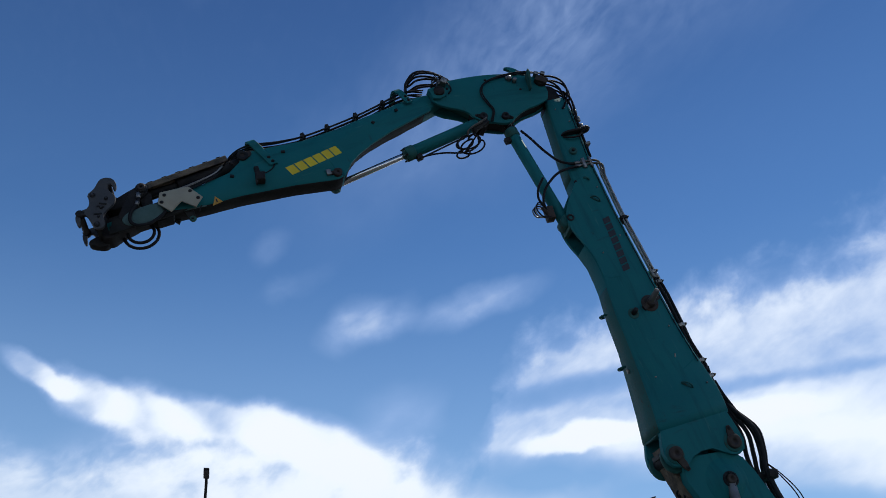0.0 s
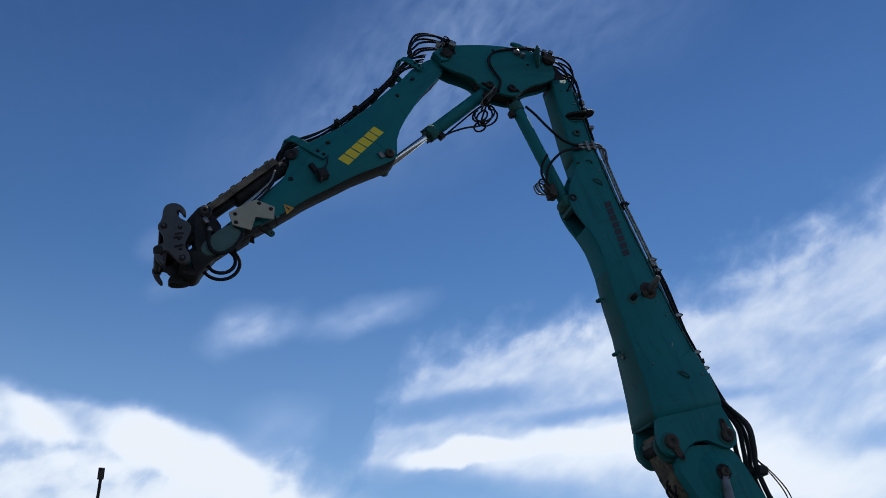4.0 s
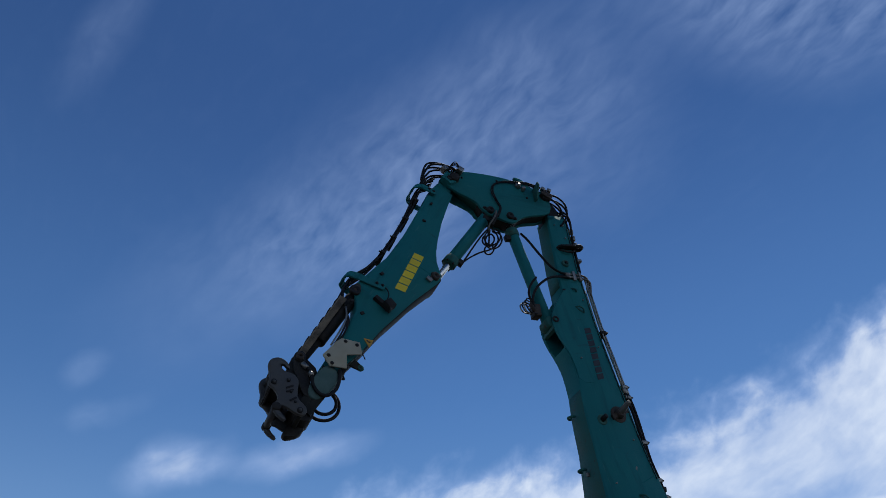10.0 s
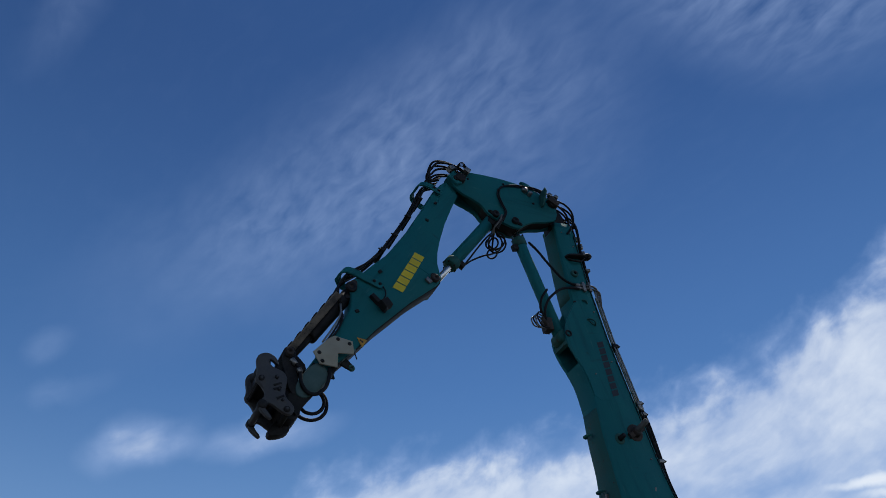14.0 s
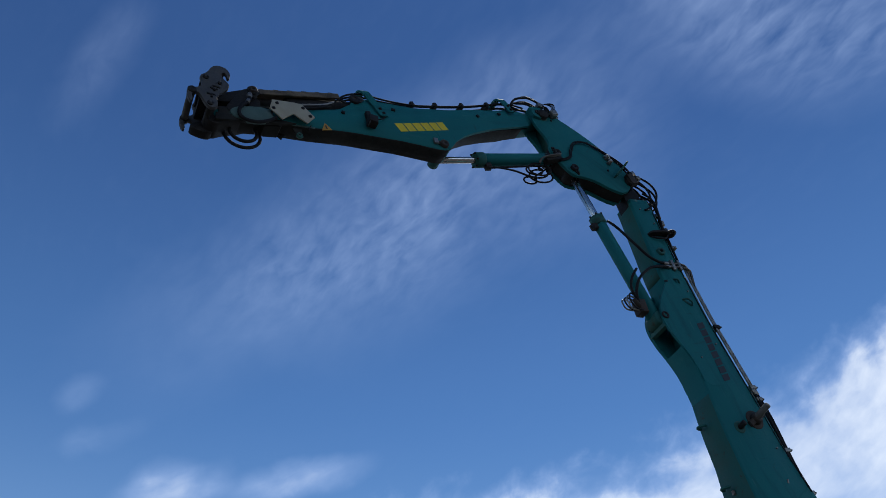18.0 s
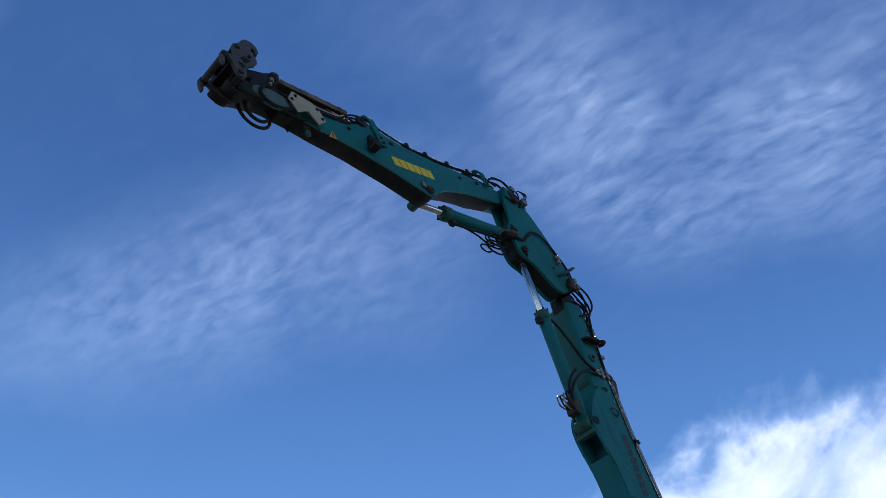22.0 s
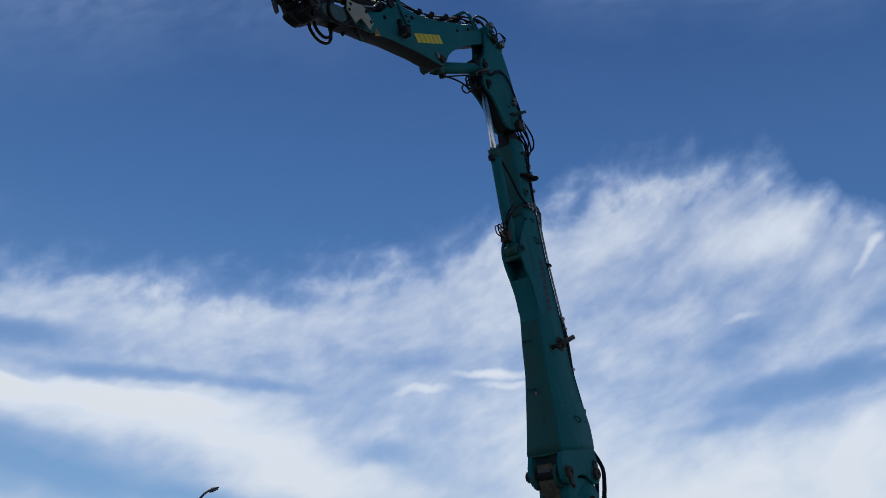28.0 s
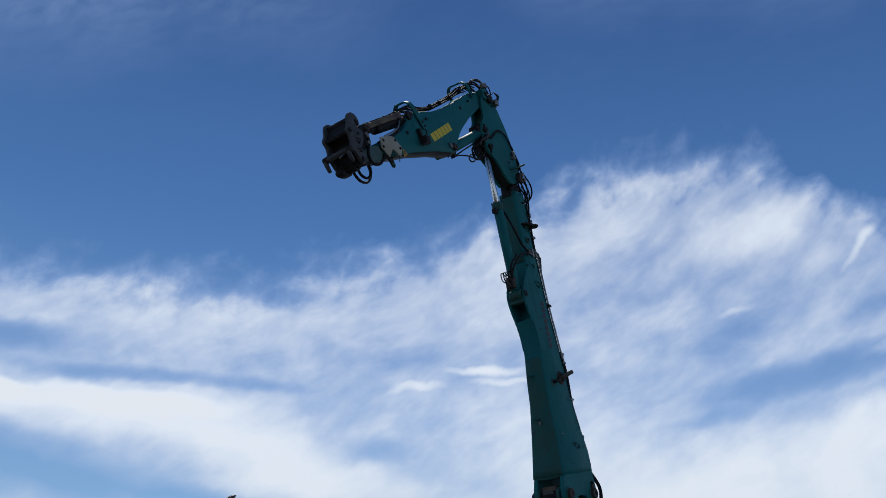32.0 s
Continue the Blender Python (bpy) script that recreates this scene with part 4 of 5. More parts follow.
pin(stick, 2.12, -0.72, 0.242, 0.062, RUST, "cylinder_pin", "rusty pivot pin with a keeper plate", 25, 0.14)
part("keeper_block", block((2.23, 0.262, -0.67), (0.06, 0.04, 0.09), 0.008, 10), PIPE, stick)
part("cylinder_cross_pin", rod((2.09, -0.04, -0.69), (2.09, 0.26, -0.69), 0.05), DARK, stick)
tri = [(3.65, -0.545), (3.79, -0.56), (3.71, -0.43)]
part("warning_sticker", slab(tri, 0.238, 0.2435, 0), WARN, stick, "yellow triangular warning sticker")
part("sticker_bar", slab([(3.705, -0.53), (3.727, -0.53), (3.722, -0.475), (3.707, -0.475)], 0.2435, 0.2465, 0), INK, stick)
lamp_bracket = part("lamp_bracket", block((3.06, 0.275, -0.30), (0.06, 0.07, 0.16), 0.012, 10), DARK, stick, "dark work lamp bracket")
part("work_lamp", block((3.08, 0.33, -0.44), (0.12, 0.14, 0.13), 0.025, 20), DARK, lamp_bracket, "dark square work lamp")
part("lamp_glass", block((3.138, 0.33, -0.461), (0.014, 0.10, 0.095), 0.004, 20), LENS, lamp_bracket)
part("lamp_cable", tube([(3.04, 0.30, -0.38), (2.92, 0.30, -0.36), (2.82, 0.27, -0.28), (2.80, 0.25, -0.15)], 0.009, 5, 5), BLACK, stick)
hinge_box = part("hinge_box", slab([(-0.10, -0.10), (-0.11, 0.11), (0.10, 0.12), (0.12, -0.07), (0.02, -0.12)], 0.18, 0.33, 0.012), TEAL, stick, "teal pin housing at the stick's hinge")
part("housing_pin", ring_plate((0.01, 0.0), 0.05, 0.325, 0.345, 0.02), DARK, hinge_box)
part("box_fitting", block((-0.15, 0.29, 0.16), (0.10, 0.12, 0.09), 0.015, 25), PIPE, stick, "zinc grease fitting block")
part("box_line", tube([(-0.16, 0.33, 0.16), (-0.24, 0.34, 0.10), (-0.24, 0.33, -0.02), (-0.16, 0.32, -0.08)], 0.012, 6, 5), BLACK, stick, "short black grease line")
# near side plate, reaching below the recessed web between hinge and cylinder pin
RIM = [(0.2, -0.19), (0.57, -0.249), (1, -0.33), (1.41, -0.44), (1.65, -0.525), (1.83, -0.615), (1.95, -0.715), (2.04, -0.795), (2.12, -0.755), (2.12, -0.255), (1.4, -0.12), (0.5, 0), (0.2, 0)]
bm = slab(RIM, 0.205, 0.2435, 0.0)
for v in bm.verts:
    v.co.y += float(np.interp(v.co.x, [p[0] for p in S_NEAR], [p[1] for p in S_NEAR])) - 0.24
part("side_plate", bm, TEAL, stick, "teal side plate with a grimy lower rim")
rim_line = [(u, float(np.interp(u, [p[0] for p in S_NEAR], [p[1] for p in S_NEAR])) - 0.075, v + 0.03) for u, v in RIM[:7]]
part("rim_hose", tube(rim_line, 0.016, 7, 4), BLACK, stick, "black hose tucked behind the side plate")
# bent flat bars guarding the hoses
for u, top, foot, slant, far in ((2.92, 0.28, -0.26, 0.11, -0.06), (0.53, 0.37, 0.02, 0.05, -0.15)):
    part("hose_guard", strap([(u - slant, 0.262, foot), (u - slant * 0.4, 0.262, (foot + top) / 2), (u, 0.255, top - 0.09), (u + 0.01, 0.19, top - 0.012), (u + 0.01, 0.05, top), (u + 0.01, far + 0.07, top - 0.002), (u, far, top - 0.09), (u - 0.02, far - 0.005, 0.02)], 0.11, 0.028), TEAL, stick, "teal bent flat bar guarding the hoses")
    hex_bolt(stick, u - slant, foot + 0.05, 0.278, 0.016)
    hex_bolt(stick, u - slant * 0.8, foot + 0.13, 0.278, 0.016)
for k in range(6):
    y = 0.21 - 0.05 * k
    w = (0.0, 0.035, 0.01, 0.05, 0.02, 0.03)[k]
    part("stick_hose", tube([(0.12, y, 0.20), (0.35, y, 0.26 + w), (0.6, y, 0.25 + w), (1.0, y, 0.175 + w), (1.38, y, 0.12 + w), (1.85, y, 0.08 + w), (2.24, y, 0.065 + w), (2.6, y, 0.11 + w * 0.5), (2.95, y, 0.20), (3.2, y - 0.01, 0.16), (3.4, y - 0.02, 0.02)], 0.0135, 7, 4), BLACK, stick, "black hydraulic hose along the stick's back")
for u, v in ((0.85, 0.20), (1.36, 0.135), (1.86, 0.095), (2.25, 0.08)):
    clamp = part("hose_clamp", block((u, 0.09, v), (0.045, 0.30, 0.075), 0.008, -5), DARK, stick, "dark hose clamp")
    part("clamp_bolt", rod((u, 0.2, v), (u, 0.2, v + 0.06), 0.012, 6), DARK, clamp)
    part("clamp_bolt", rod((u, 0.02, v), (u, 0.02, v + 0.06), 0.012, 6), DARK, clamp)
for k, (u, v) in enumerate(((0.75, -0.02), (2.62, -0.10), (3.38, -0.22), (3.30, -0.02), (1.2, -0.10))):
    part("cable_lug", block((u, 0.25, v), (0.05, 0.025, 0.04), 0.005, 15 * k), DARK, stick)
part("cylinder_keeper", slab(rounded([(3.0, 0.0), (3.16, -0.02), (3.18, 0.08), (3.0, 0.1)], 1), 0.24, 0.262, 0.003), RUST, stick)
part("cylinder_eye", ring_plate((3.12, 0.04), 0.075, 0.235, 0.275, 0.03), DARK, stick)
TAB = rounded([(4.02, -0.46), (4.035, -0.57), (4.055, -0.645), (4.105, -0.65), (4.13, -0.59), (4.15, -0.46)], 1)
tab = part("bracket_tab", slab(TAB, 0.165, 0.195), GRIME_AND_SHADE, stick, "black welded eye tab")
part("tab_ring", tube([(4.083 + 0.026 * math.cos(a), 0.18, -0.61 + 0.026 * math.sin(a)) for a in np.linspace(0, 6.28, 11)], 0.021, 6, 2), TEAL_WORN, tab)
part("under_fin", slab([(4.17, -0.44), (4.24, -0.53), (4.30, -0.44)], 0.01, 0.05, 0.004), GRIME_AND_SHADE, stick)
part("under_pad", slab([(4.25, -0.44), (4.3, -0.50), (4.5, -0.49), (4.55, -0.42)], 0.02, 0.20), GRIME_AND_SHADE, stick)
part("nose_rail", slab([(4.10, -0.475), (4.3, -0.43), (5.06, -0.36), (5.10, -0.47), (4.3, -0.495)], 0.215, 0.252, 0.006), GRIME_AND_SHADE, stick, "black side rail at the stick's end")
part("tail_cord", tube([(3.92, 0.25, -0.50), (3.95, 0.262, -0.54), (3.99, 0.255, -0.60)], 0.007, 5, 4), BLACK, stick)
GUARD = [(4.34, -0.16), (4.42, -0.31), (4.31, -0.49), (4.14, -0.39), (4.005, -0.54), (3.87, -0.43), (3.97, -0.22), (4.06, -0.19)]
guard_plate = part("guard_plate", slab(GUARD, 0.305, 0.325, 0.004), CREAM, stick, "cream bolted guard plate")
for u, v in ((3.98, -0.28), (3.93, -0.42), (4.30, -0.22), (4.37, -0.31)):
    part("guard_bolt", rod((u, 0.22, v), (u, 0.34, v), 0.017, 8), DARK, guard_plate)
    part("guard_washer", rod((u, 0.32, v), (u, 0.329, v), 0.026, 12), RUST, guard_plate)
part("rubbed_edge", tube([(u, 0.218, float(np.interp(u, [p[0] for p in S_LOW], [p[1] for p in S_LOW])) + 0.004) for u in (3.86, 4.1, 4.35, 4.6, 4.85, 5.03)], 0.011, 6, 3), DUSTY, stick, "rubbed pale edge of the stick's end")
for k in range(3):
    part("side_hose", tube([(3.42, 0.22 - 0.03 * k, 0.0), (3.6, 0.25, -0.10 - 0.02 * k), (3.85, 0.26, -0.14 - 0.03 * k), (4.1, 0.26, -0.16 - 0.03 * k)], 0.013, 6, 5), BLACK if k else PIPE, stick, "thin hose beside the tilt cylinder")
part("nose_cheek", slab(rounded([(4.36, -0.24), (4.76, -0.23), (4.92, -0.32), (4.86, -0.47), (4.5, -0.51), (4.36, -0.42)], 2), 0.20, 0.272, 0.03), DUSTY, stick, "scuffed rounded teal cheek at the stick's end")
part("nose_plate", slab([(4.40, -0.235), (5.0, -0.27), (5.06, -0.42), (4.40, -0.49)], 0.215, 0.247, 0.006), GRIME_AND_SHADE, stick, "black plate at the stick's end")
S_BASE = [(u, v - 0.006) for u, v in S_LOW]
# underside blackened all along: grime, plus shade put into the colour
part("bottom_plate", beam(S_BASE, [(u, v + 0.02) for u, v in S_BASE], [(u, y - 0.012) for u, y in S_NEAR], [(u, y + 0.012) for u, y in S_FAR], 0.30, 5.06, 0.09, 0.004), GRIME_AND_SHADE, stick, "black scuffed bottom plate, grime and underside shade in its colour")
# bucket cylinder on the stick's back, under its dusty cover
part("tilt_cylinder", rod((3.12, 0.1, 0.02), (4.05, 0.1, 0.01), 0.09), DARK, stick, "dark greasy tilt cylinder")
part("tilt_rod", rod((4.0, 0.1, 0.01), (4.5, 0.1, 0.02), 0.05), DARK, stick)
part("cylinder_cover", slab([(3.32, 0.145), (4.50, 0.095), (4.50, 0.08), (3.32, 0.13)], -0.04, 0.24, 0.004), TAN, stick, "dusty tan cover plate over the cylinder")
for y in (0.225, -0.05):
    part("cover_side", slab([(3.32, 0.13), (4.50, 0.08), (4.50, 0.01), (3.32, 0.05)], y - 0.0, y + 0.02, 0.003), TAN_MOTTLED, stick)
for k in range(6):
    part("cover_tab", block((3.42 + 0.19 * k, 0.1, 0.147 - 0.0085 * k), (0.06, 0.27, 0.022), 0.006), DARK, stick)
for y in (0.225, -0.06):
    part("tilt_link", slab(rounded([(4.40, 0.08), (4.54, 0.10), (4.66, 0.04), (4.80, -0.12), (4.94, -0.28), (4.84, -0.36), (4.70, -0.22), (4.58, -0.08), (4.42, 0.0)], 2), y, y + 0.03), DARK, stick, "dark steel tilt linkage arm")
part("tilt_pin", rod((4.51, -0.08, 0.04), (4.51, 0.28, 0.04), 0.07), DARK, stick, "dark greasy linkage pin")
part("tilt_pin_cap", ring_plate((4.51, 0.04), 0.05, 0.275, 0.30, 0.02), RUST, stick)
part("link_bracket", slab(rounded([(4.40, 0.02), (4.56, 0.0), (4.60, -0.20), (4.46, -0.24)], 1), 0.02, 0.18), DARK, stick)
part("nose", slab(rounded([(4.62, -0.40), (4.70, -0.24), (5.0, -0.20), (5.16, -0.28), (5.20, -0.42), (5.10, -0.52), (4.95, -0.46)], 2), -0.04, 0.215), DARK, stick, "dark worn stick nose")
for k in range(2):
    y = 0.03 + 0.05 * k
    d = 0.055 * k
    r = 0.215 - d
    bend = [(4.725 - r * math.cos(a), y, -0.49 - 0.95 * r * math.sin(a)) for a in np.linspace(0, math.pi, 9)]
    part("nose_hose", tube([(bend[0][0] + 0.02, y + 0.02, -0.38)] + bend + [(bend[-1][0] - 0.01, y + 0.02, -0.38)], 0.021, 8, 4), BLACK, stick, "black hose hanging in a loop under the nose")
part("nose_hose", tube([(4.58, 0.27, -0.06), (4.63, 0.29, -0.18), (4.76, 0.295, -0.29), (4.81, 0.295, -0.41), (4.76, 0.295, -0.50), (4.62, 0.29, -0.53), (4.47, 0.285, -0.49), (4.36, 0.28, -0.43)], 0.022, 8, 6), BLACK, stick, "black hose along the stick's end")
part("hose_nut", rod((4.57, 0.268, -0.03), (4.60, 0.28, -0.11), 0.032, 6), PIPE, stick, "bright hose fitting")
part("hose_nut", rod((4.625, 0.285, -0.165), (4.66, 0.29, -0.21), 0.030, 6), PIPE, stick)

# stretches the stick past its cylinder pin, fitted to points in the view
for ob in [stick] + list(stick.children_recursive):
    for v in ob.data.vertices:
        v.co.x = float(np.interp(v.co.x, (-1.0, 0.0, 2.12, 3.12, 4.08, 6.0), (-1.0, 0.0, 2.08, 3.16, 4.128, 6.048)))

# hoses over the stick hinge: a bundle that turns half as far as the stick
hose_bundle = None
for k in range(6):
    y = 0.22 - 0.036 * k
    w = (0.05, 0.0, 0.10, 0.03, 0.17, 0.12)[k]
    bm = tube([(-0.34, y, 0.14), (-0.27, y, 0.28 - w * 0.3), (-0.16, y, 0.43 - w), (0.0, y, 0.52 - w * 1.3), (0.15, y + 0.01, 0.52 - w * 1.3), (0.28, y + 0.01, 0.43 - w), (0.37, y, 0.32 - w * 0.3), (0.42, y, 0.14)], 0.017, 8, 6)
    hose = part("hinge_hose_bundle" if k == 0 else "hinge_hose", bm, BLACK, hose_bundle or excavator, "black hydraulic hose looping over the stick hinge")
    hose_bundle = hose_bundle or hose

# hoses over the knuckle hinge: slack when the arm is straight, drawn in when it is bent
slack_hoses = None
for k in range(6):
    y = 0.22 - 0.05 * k
    w = (0.10, 0.02, 0.13, 0.06, 0.0, 0.09)[k]
    x = (0.0, 0.04, -0.06, -0.03, 0.05, -0.08)[k]
    bm = tube([(0.36, y, 0.16), (0.26, y, 0.27), (0.10 + x * 0.5, y + 0.01, 0.36 + w * 0.6), (-0.08 + x, y + 0.03, 0.40 + w), (-0.25 + x, y + 0.03, 0.38 + w), (-0.39 + x, y + 0.02, 0.28 + w * 0.6), (-0.45 + x * 0.5, y, 0.14), (-0.46, y, 0.02)], 0.016, 8, 6)
    hose = part("slack_hoses" if k == 0 else "slack_hose", bm, BLACK, slack_hoses or excavator, "black hydraulic hose looping over the knuckle hinge")
    slack_hoses = slack_hoses or hose

# quick coupler, in its own frame at the stick's tip: two hook plates with a trough and a box between them
HOOK = [(0.12, 0.07), (0.02, 0.11), (-0.06, 0.20), (-0.12, 0.235), (-0.19, 0.225), (-0.25, 0.17), (-0.26, 0.08), (-0.22, 0.0), (-0.195, 0.01), (-0.205, 0.07), (-0.20, 0.10), (-0.175, 0.11), (-0.15, 0.09), (-0.14, 0.02), (-0.17, -0.05),
        (-0.18, -0.11), (-0.14, -0.18), (-0.05, -0.225), (0.045, -0.29), (0.06, -0.42), (0.10, -0.47), (0.16, -0.47), (0.20, -0.42), (0.21, -0.32), (0.215, -0.23), (0.26, -0.20), (0.305, -0.23), (0.33, -0.35), (0.365, -0.34), (0.36, -0.22),
        (0.32, -0.15), (0.26, -0.13), (0.17, -0.13), (0.12, -0.03)]
coupler = part("quick_coupler", slab(rounded(HOOK, 1), 0.37, 0.42, 0.008), GREY, excavator, "grey steel quick coupler with open hooks")
part("hook_plate", slab(rounded(HOOK, 1), -0.07, -0.02, 0.008), GREY, coupler, "grey steel hook plate")
for y, s in ((0.42, 1), (-0.07, -1)):
    for u, v, r in ((0.06, 0.03, 0.034), (-0.07, -0.08, 0.024), (0.15, -0.40, 0.036), (0.10, -0.30, 0.016), (0.03, -0.19, 0.016)):
        boss = part("plate_boss", rod((u, y - 0.004 * s, v), (u, y + 0.016 * s, v), r, 18), DARK, coupler)
        part("boss_centre", rod((u, y, v), (u, y + 0.026 * s, v), r * 0.45, 8), GREY, boss)
    for u, v, a in ((0.03, -0.17, 28), (-0.01, -0.14, 28), (0.09, -0.26, 20)):
        part("plate_slot", block((u, y + 0.004 * s, v), (0.09, 0.014, 0.022), 0.004, a), DARK, coupler)
TROUGH = [(0.10, 0.06), (0.03, 0.04), (-0.02, -0.04), (-0.01, -0.14), (0.06, -0.21), (0.18, -0.20), (0.18, -0.16), (0.08, -0.165), (0.035, -0.11), (0.03, -0.04), (0.06, 0.01), (0.11, 0.03)]
part("trough", slab(rounded(TROUGH, 1), -0.03, 0.375, 0.004), DARK, coupler, "dark curved saddle between the hook plates")
part("saddle", slab(rounded([(-0.16, 0.12), (-0.10, 0.14), (-0.03, 0.10), (0.04, 0.05), (0.12, 0.03), (0.11, 0.0), (0.0, 0.015), (-0.07, 0.06), (-0.12, 0.09), (-0.155, 0.09)], 1), -0.03, 0.375, 0.004), DARK, coupler, "dark curved top plate between the hooks")
part("saddle_tube", rod((-0.145, -0.05, 0.13), (-0.145, 0.39, 0.13), 0.06, 18), DARK, coupler, "dark round cross tube between the hooks")
part("cross_tube", rod((0.285, -0.09, -0.175), (0.285, 0.39, -0.175), 0.04), GREY, coupler, "grey locking bar")
for y in (-0.045, 0.40):
    part("bar_collar", rod((0.285, y - 0.035, -0.175), (0.285, y + 0.035, -0.175), 0.05), DARK, coupler)
BOX = [(0.0, -0.41), (0.05, -0.365), (0.20, -0.36), (0.30, -0.375), (0.325, -0.43), (0.25, -0.50), (0.15, -0.55), (0.08, -0.52)]
part("lock_box", slab(rounded(BOX, 1), -0.02, 0.10, 0.012), DARK, coupler, "dark lock housing")
part("trough_wall", slab(rounded([(0.0, -0.25), (0.03, -0.25), (0.09, -0.33), (0.16, -0.40), (0.15, -0.44), (0.05, -0.37)], 1), -0.03, 0.375, 0.004), DARK, coupler, "dark inner wall of the open saddle")
part("trough_lip", rod((0.155, -0.05, -0.425), (0.155, 0.385, -0.425), 0.03, 14), GRIME_AND_SHADE, coupler, "dark rolled lip of the saddle")

link_arm = part("coupler_link", slab(rounded([(-0.09, -0.02), (-0.04, 0.08), (0.20, 0.075), (0.44, 0.06), (0.50, 0.0), (0.44, -0.07), (0.2, -0.11), (-0.03, -0.09)], 1), -0.13, 0.12, 0.01), DARK, excavator, "dark greasy link between the tilt cylinder and the coupler")
part("link_pin", rod((0.0, -0.17, 0), (0.0, 0.16, 0), 0.05), RUST, link_arm)


def cylinder(barrel_name, rod_name, barrel_long, r, r_rod, rod_long, label, piped):
    """Barrel and rod of a cylinder, both along +x from their own pin."""
    b = part(barrel_name, rod((0.05, 0, 0), (barrel_long, 0, 0), r), TEAL, excavator, label)
    part("barrel_eye", rod((0, -0.12, 0), (0, 0.12, 0), r * 1.1), TEAL_WORN, b)
    part("gland", rod((barrel_long - 0.12, 0, 0), (barrel_long + 0.03, 0, 0), r * 1.18), TEAL_WORN, b)
    for k in range(6):
        a = math.pi * (2 * k + 1) / 6
        c = Vector((0, math.cos(a), math.sin(a))) * r * 1.08
        part("gland_bolt", rod(c + Vector((barrel_long + 0.02, 0, 0)), c + Vector((barrel_long + 0.05, 0, 0)), 0.014, 6), DARK, b)
    part("port", block((barrel_long - 0.14, 0.0, -r - 0.03), (0.09, 0.09, 0.09), 0.01), DARK, b)
    if piped:
        part("port_pipe", tube([(barrel_long - 0.14, 0, -r - 0.06), (barrel_long - 0.3, 0.0, -r - 0.05), (0.5, 0, -r - 0.03), (0.22, 0.02, -r - 0.05)], 0.014, 6, 4), BLACK, b)
    p = part(rod_name, rod((0.04, 0, 0), (rod_long, 0, 0), r_rod), CHROME, excavator, "polished chrome cylinder rod")
    part("rod_eye", rod((0, -0.11, 0), (0, 0.11, 0), r_rod * 1.55), TEAL_WORN, p)
    return b, p


lift_barrel, lift_rod = cylinder("knuckle_cylinder", "knuckle_cylinder_rod", 1.76, 0.09, 0.056, 1.75, "teal knuckle cylinder in front of the boom", False)
stick_barrel, stick_rod = cylinder("stick_cylinder", "stick_cylinder_rod", 1.36, 0.095, 0.048, 1.30, "teal stick cylinder below the knuckle", True)
port = part("port_block", block((0.22, 0.03, -0.16), (0.20, 0.16, 0.11), 0.012, 12), RUST, lift_barrel, "rusty hydraulic fitting")
part("port_valve", rod((0.20, 0.08, -0.20), (0.34, 0.08, -0.23), 0.035, 8), RUST, port)
for k in range(4):
    y = 0.10 - 0.05 * k
    part("port_hose", tube([(0.14 + 0.03 * k, y, -0.18), (0.18 + 0.03 * k, y + 0.02, -0.31 - 0.02 * (k % 2)), (0.32 + 0.02 * k, y + 0.02, -0.34), (0.42, y, -0.26), (0.36, y, -0.17)], 0.011, 6, 6), PIPE if k % 2 else BLACK, port, "thin bent hydraulic line")
part("port_hose", tube([(0.30, 0.10, -0.20), (0.46, 0.14, -0.24), (0.60, 0.18, -0.18), (0.72, 0.22, -0.05)], 0.018, 7, 6), BLACK, port)

for k, (r, du, dv) in enumerate(((0.19, 0.0, 0.0), (0.14, 0.05, 0.03), (0.20, -0.06, -0.04), (0.11, 0.12, -0.07))):
    loop = [(0.45 + du + r * 1.0 * math.cos(a), 0.10 - 0.05 * k, -0.28 + dv + r * 0.62 * math.sin(a)) for a in np.linspace(2.4, 8.2, 12)]
    part("looped_hose", tube([(0.12, 0.10 - 0.04 * k, -0.12)] + loop, 0.014, 6, 4), BLACK, stick_barrel, "thin black looped hose below the cylinder")
part("looped_hose", tube([(1.22, 0.02, -0.15), (1.05, 0.04, -0.19), (0.85, 0.06, -0.27), (0.68, 0.06, -0.36), (0.5, 0.05, -0.40), (0.32, 0.04, -0.35), (0.22, 0.03, -0.20)], 0.014, 6, 5), BLACK, stick_barrel, "thin black looped hose below the cylinder")
part("pipe_manifold", block((0.16, 0.14, -0.13), (0.30, 0.10, 0.07), 0.012, -8), DARK, stick_barrel, "dark pipe manifold")
for k in range(3):
    part("manifold_pipe", tube([(0.02, 0.16 + 0.025 * k, -0.08), (0.18, 0.20 + 0.02 * k, -0.12), (0.36, 0.19, -0.13), (0.42, 0.14, -0.16 - 0.02 * k)], 0.011, 6, 5), DULL, stick_barrel, "thin bent steel line")

# machine body below the view
house = part("machine_house", slab([(-2.9, 1.25), (2.0, 1.25), (2.0, 2.6), (-1.2, 2.75), (-2.9, 2.6)], -1.45, 0.45, 0.06), TEAL, excavator, "teal engine house")
part("cab", slab(rounded([(0.4, 1.3), (2.2, 1.3), (2.15, 2.2), (1.8, 3.0), (0.4, 3.0)], 1), 0.55, 1.45, 0.04), TEAL, excavator)
part("turntable", rod((0, 0, 0.95), (0, 0, 1.25), 0.9, 32), DARK, excavator)
part("undercarriage", block((0, 0, 0.75), (2.4, 2.2, 0.4), 0.05), DARK, excavator)
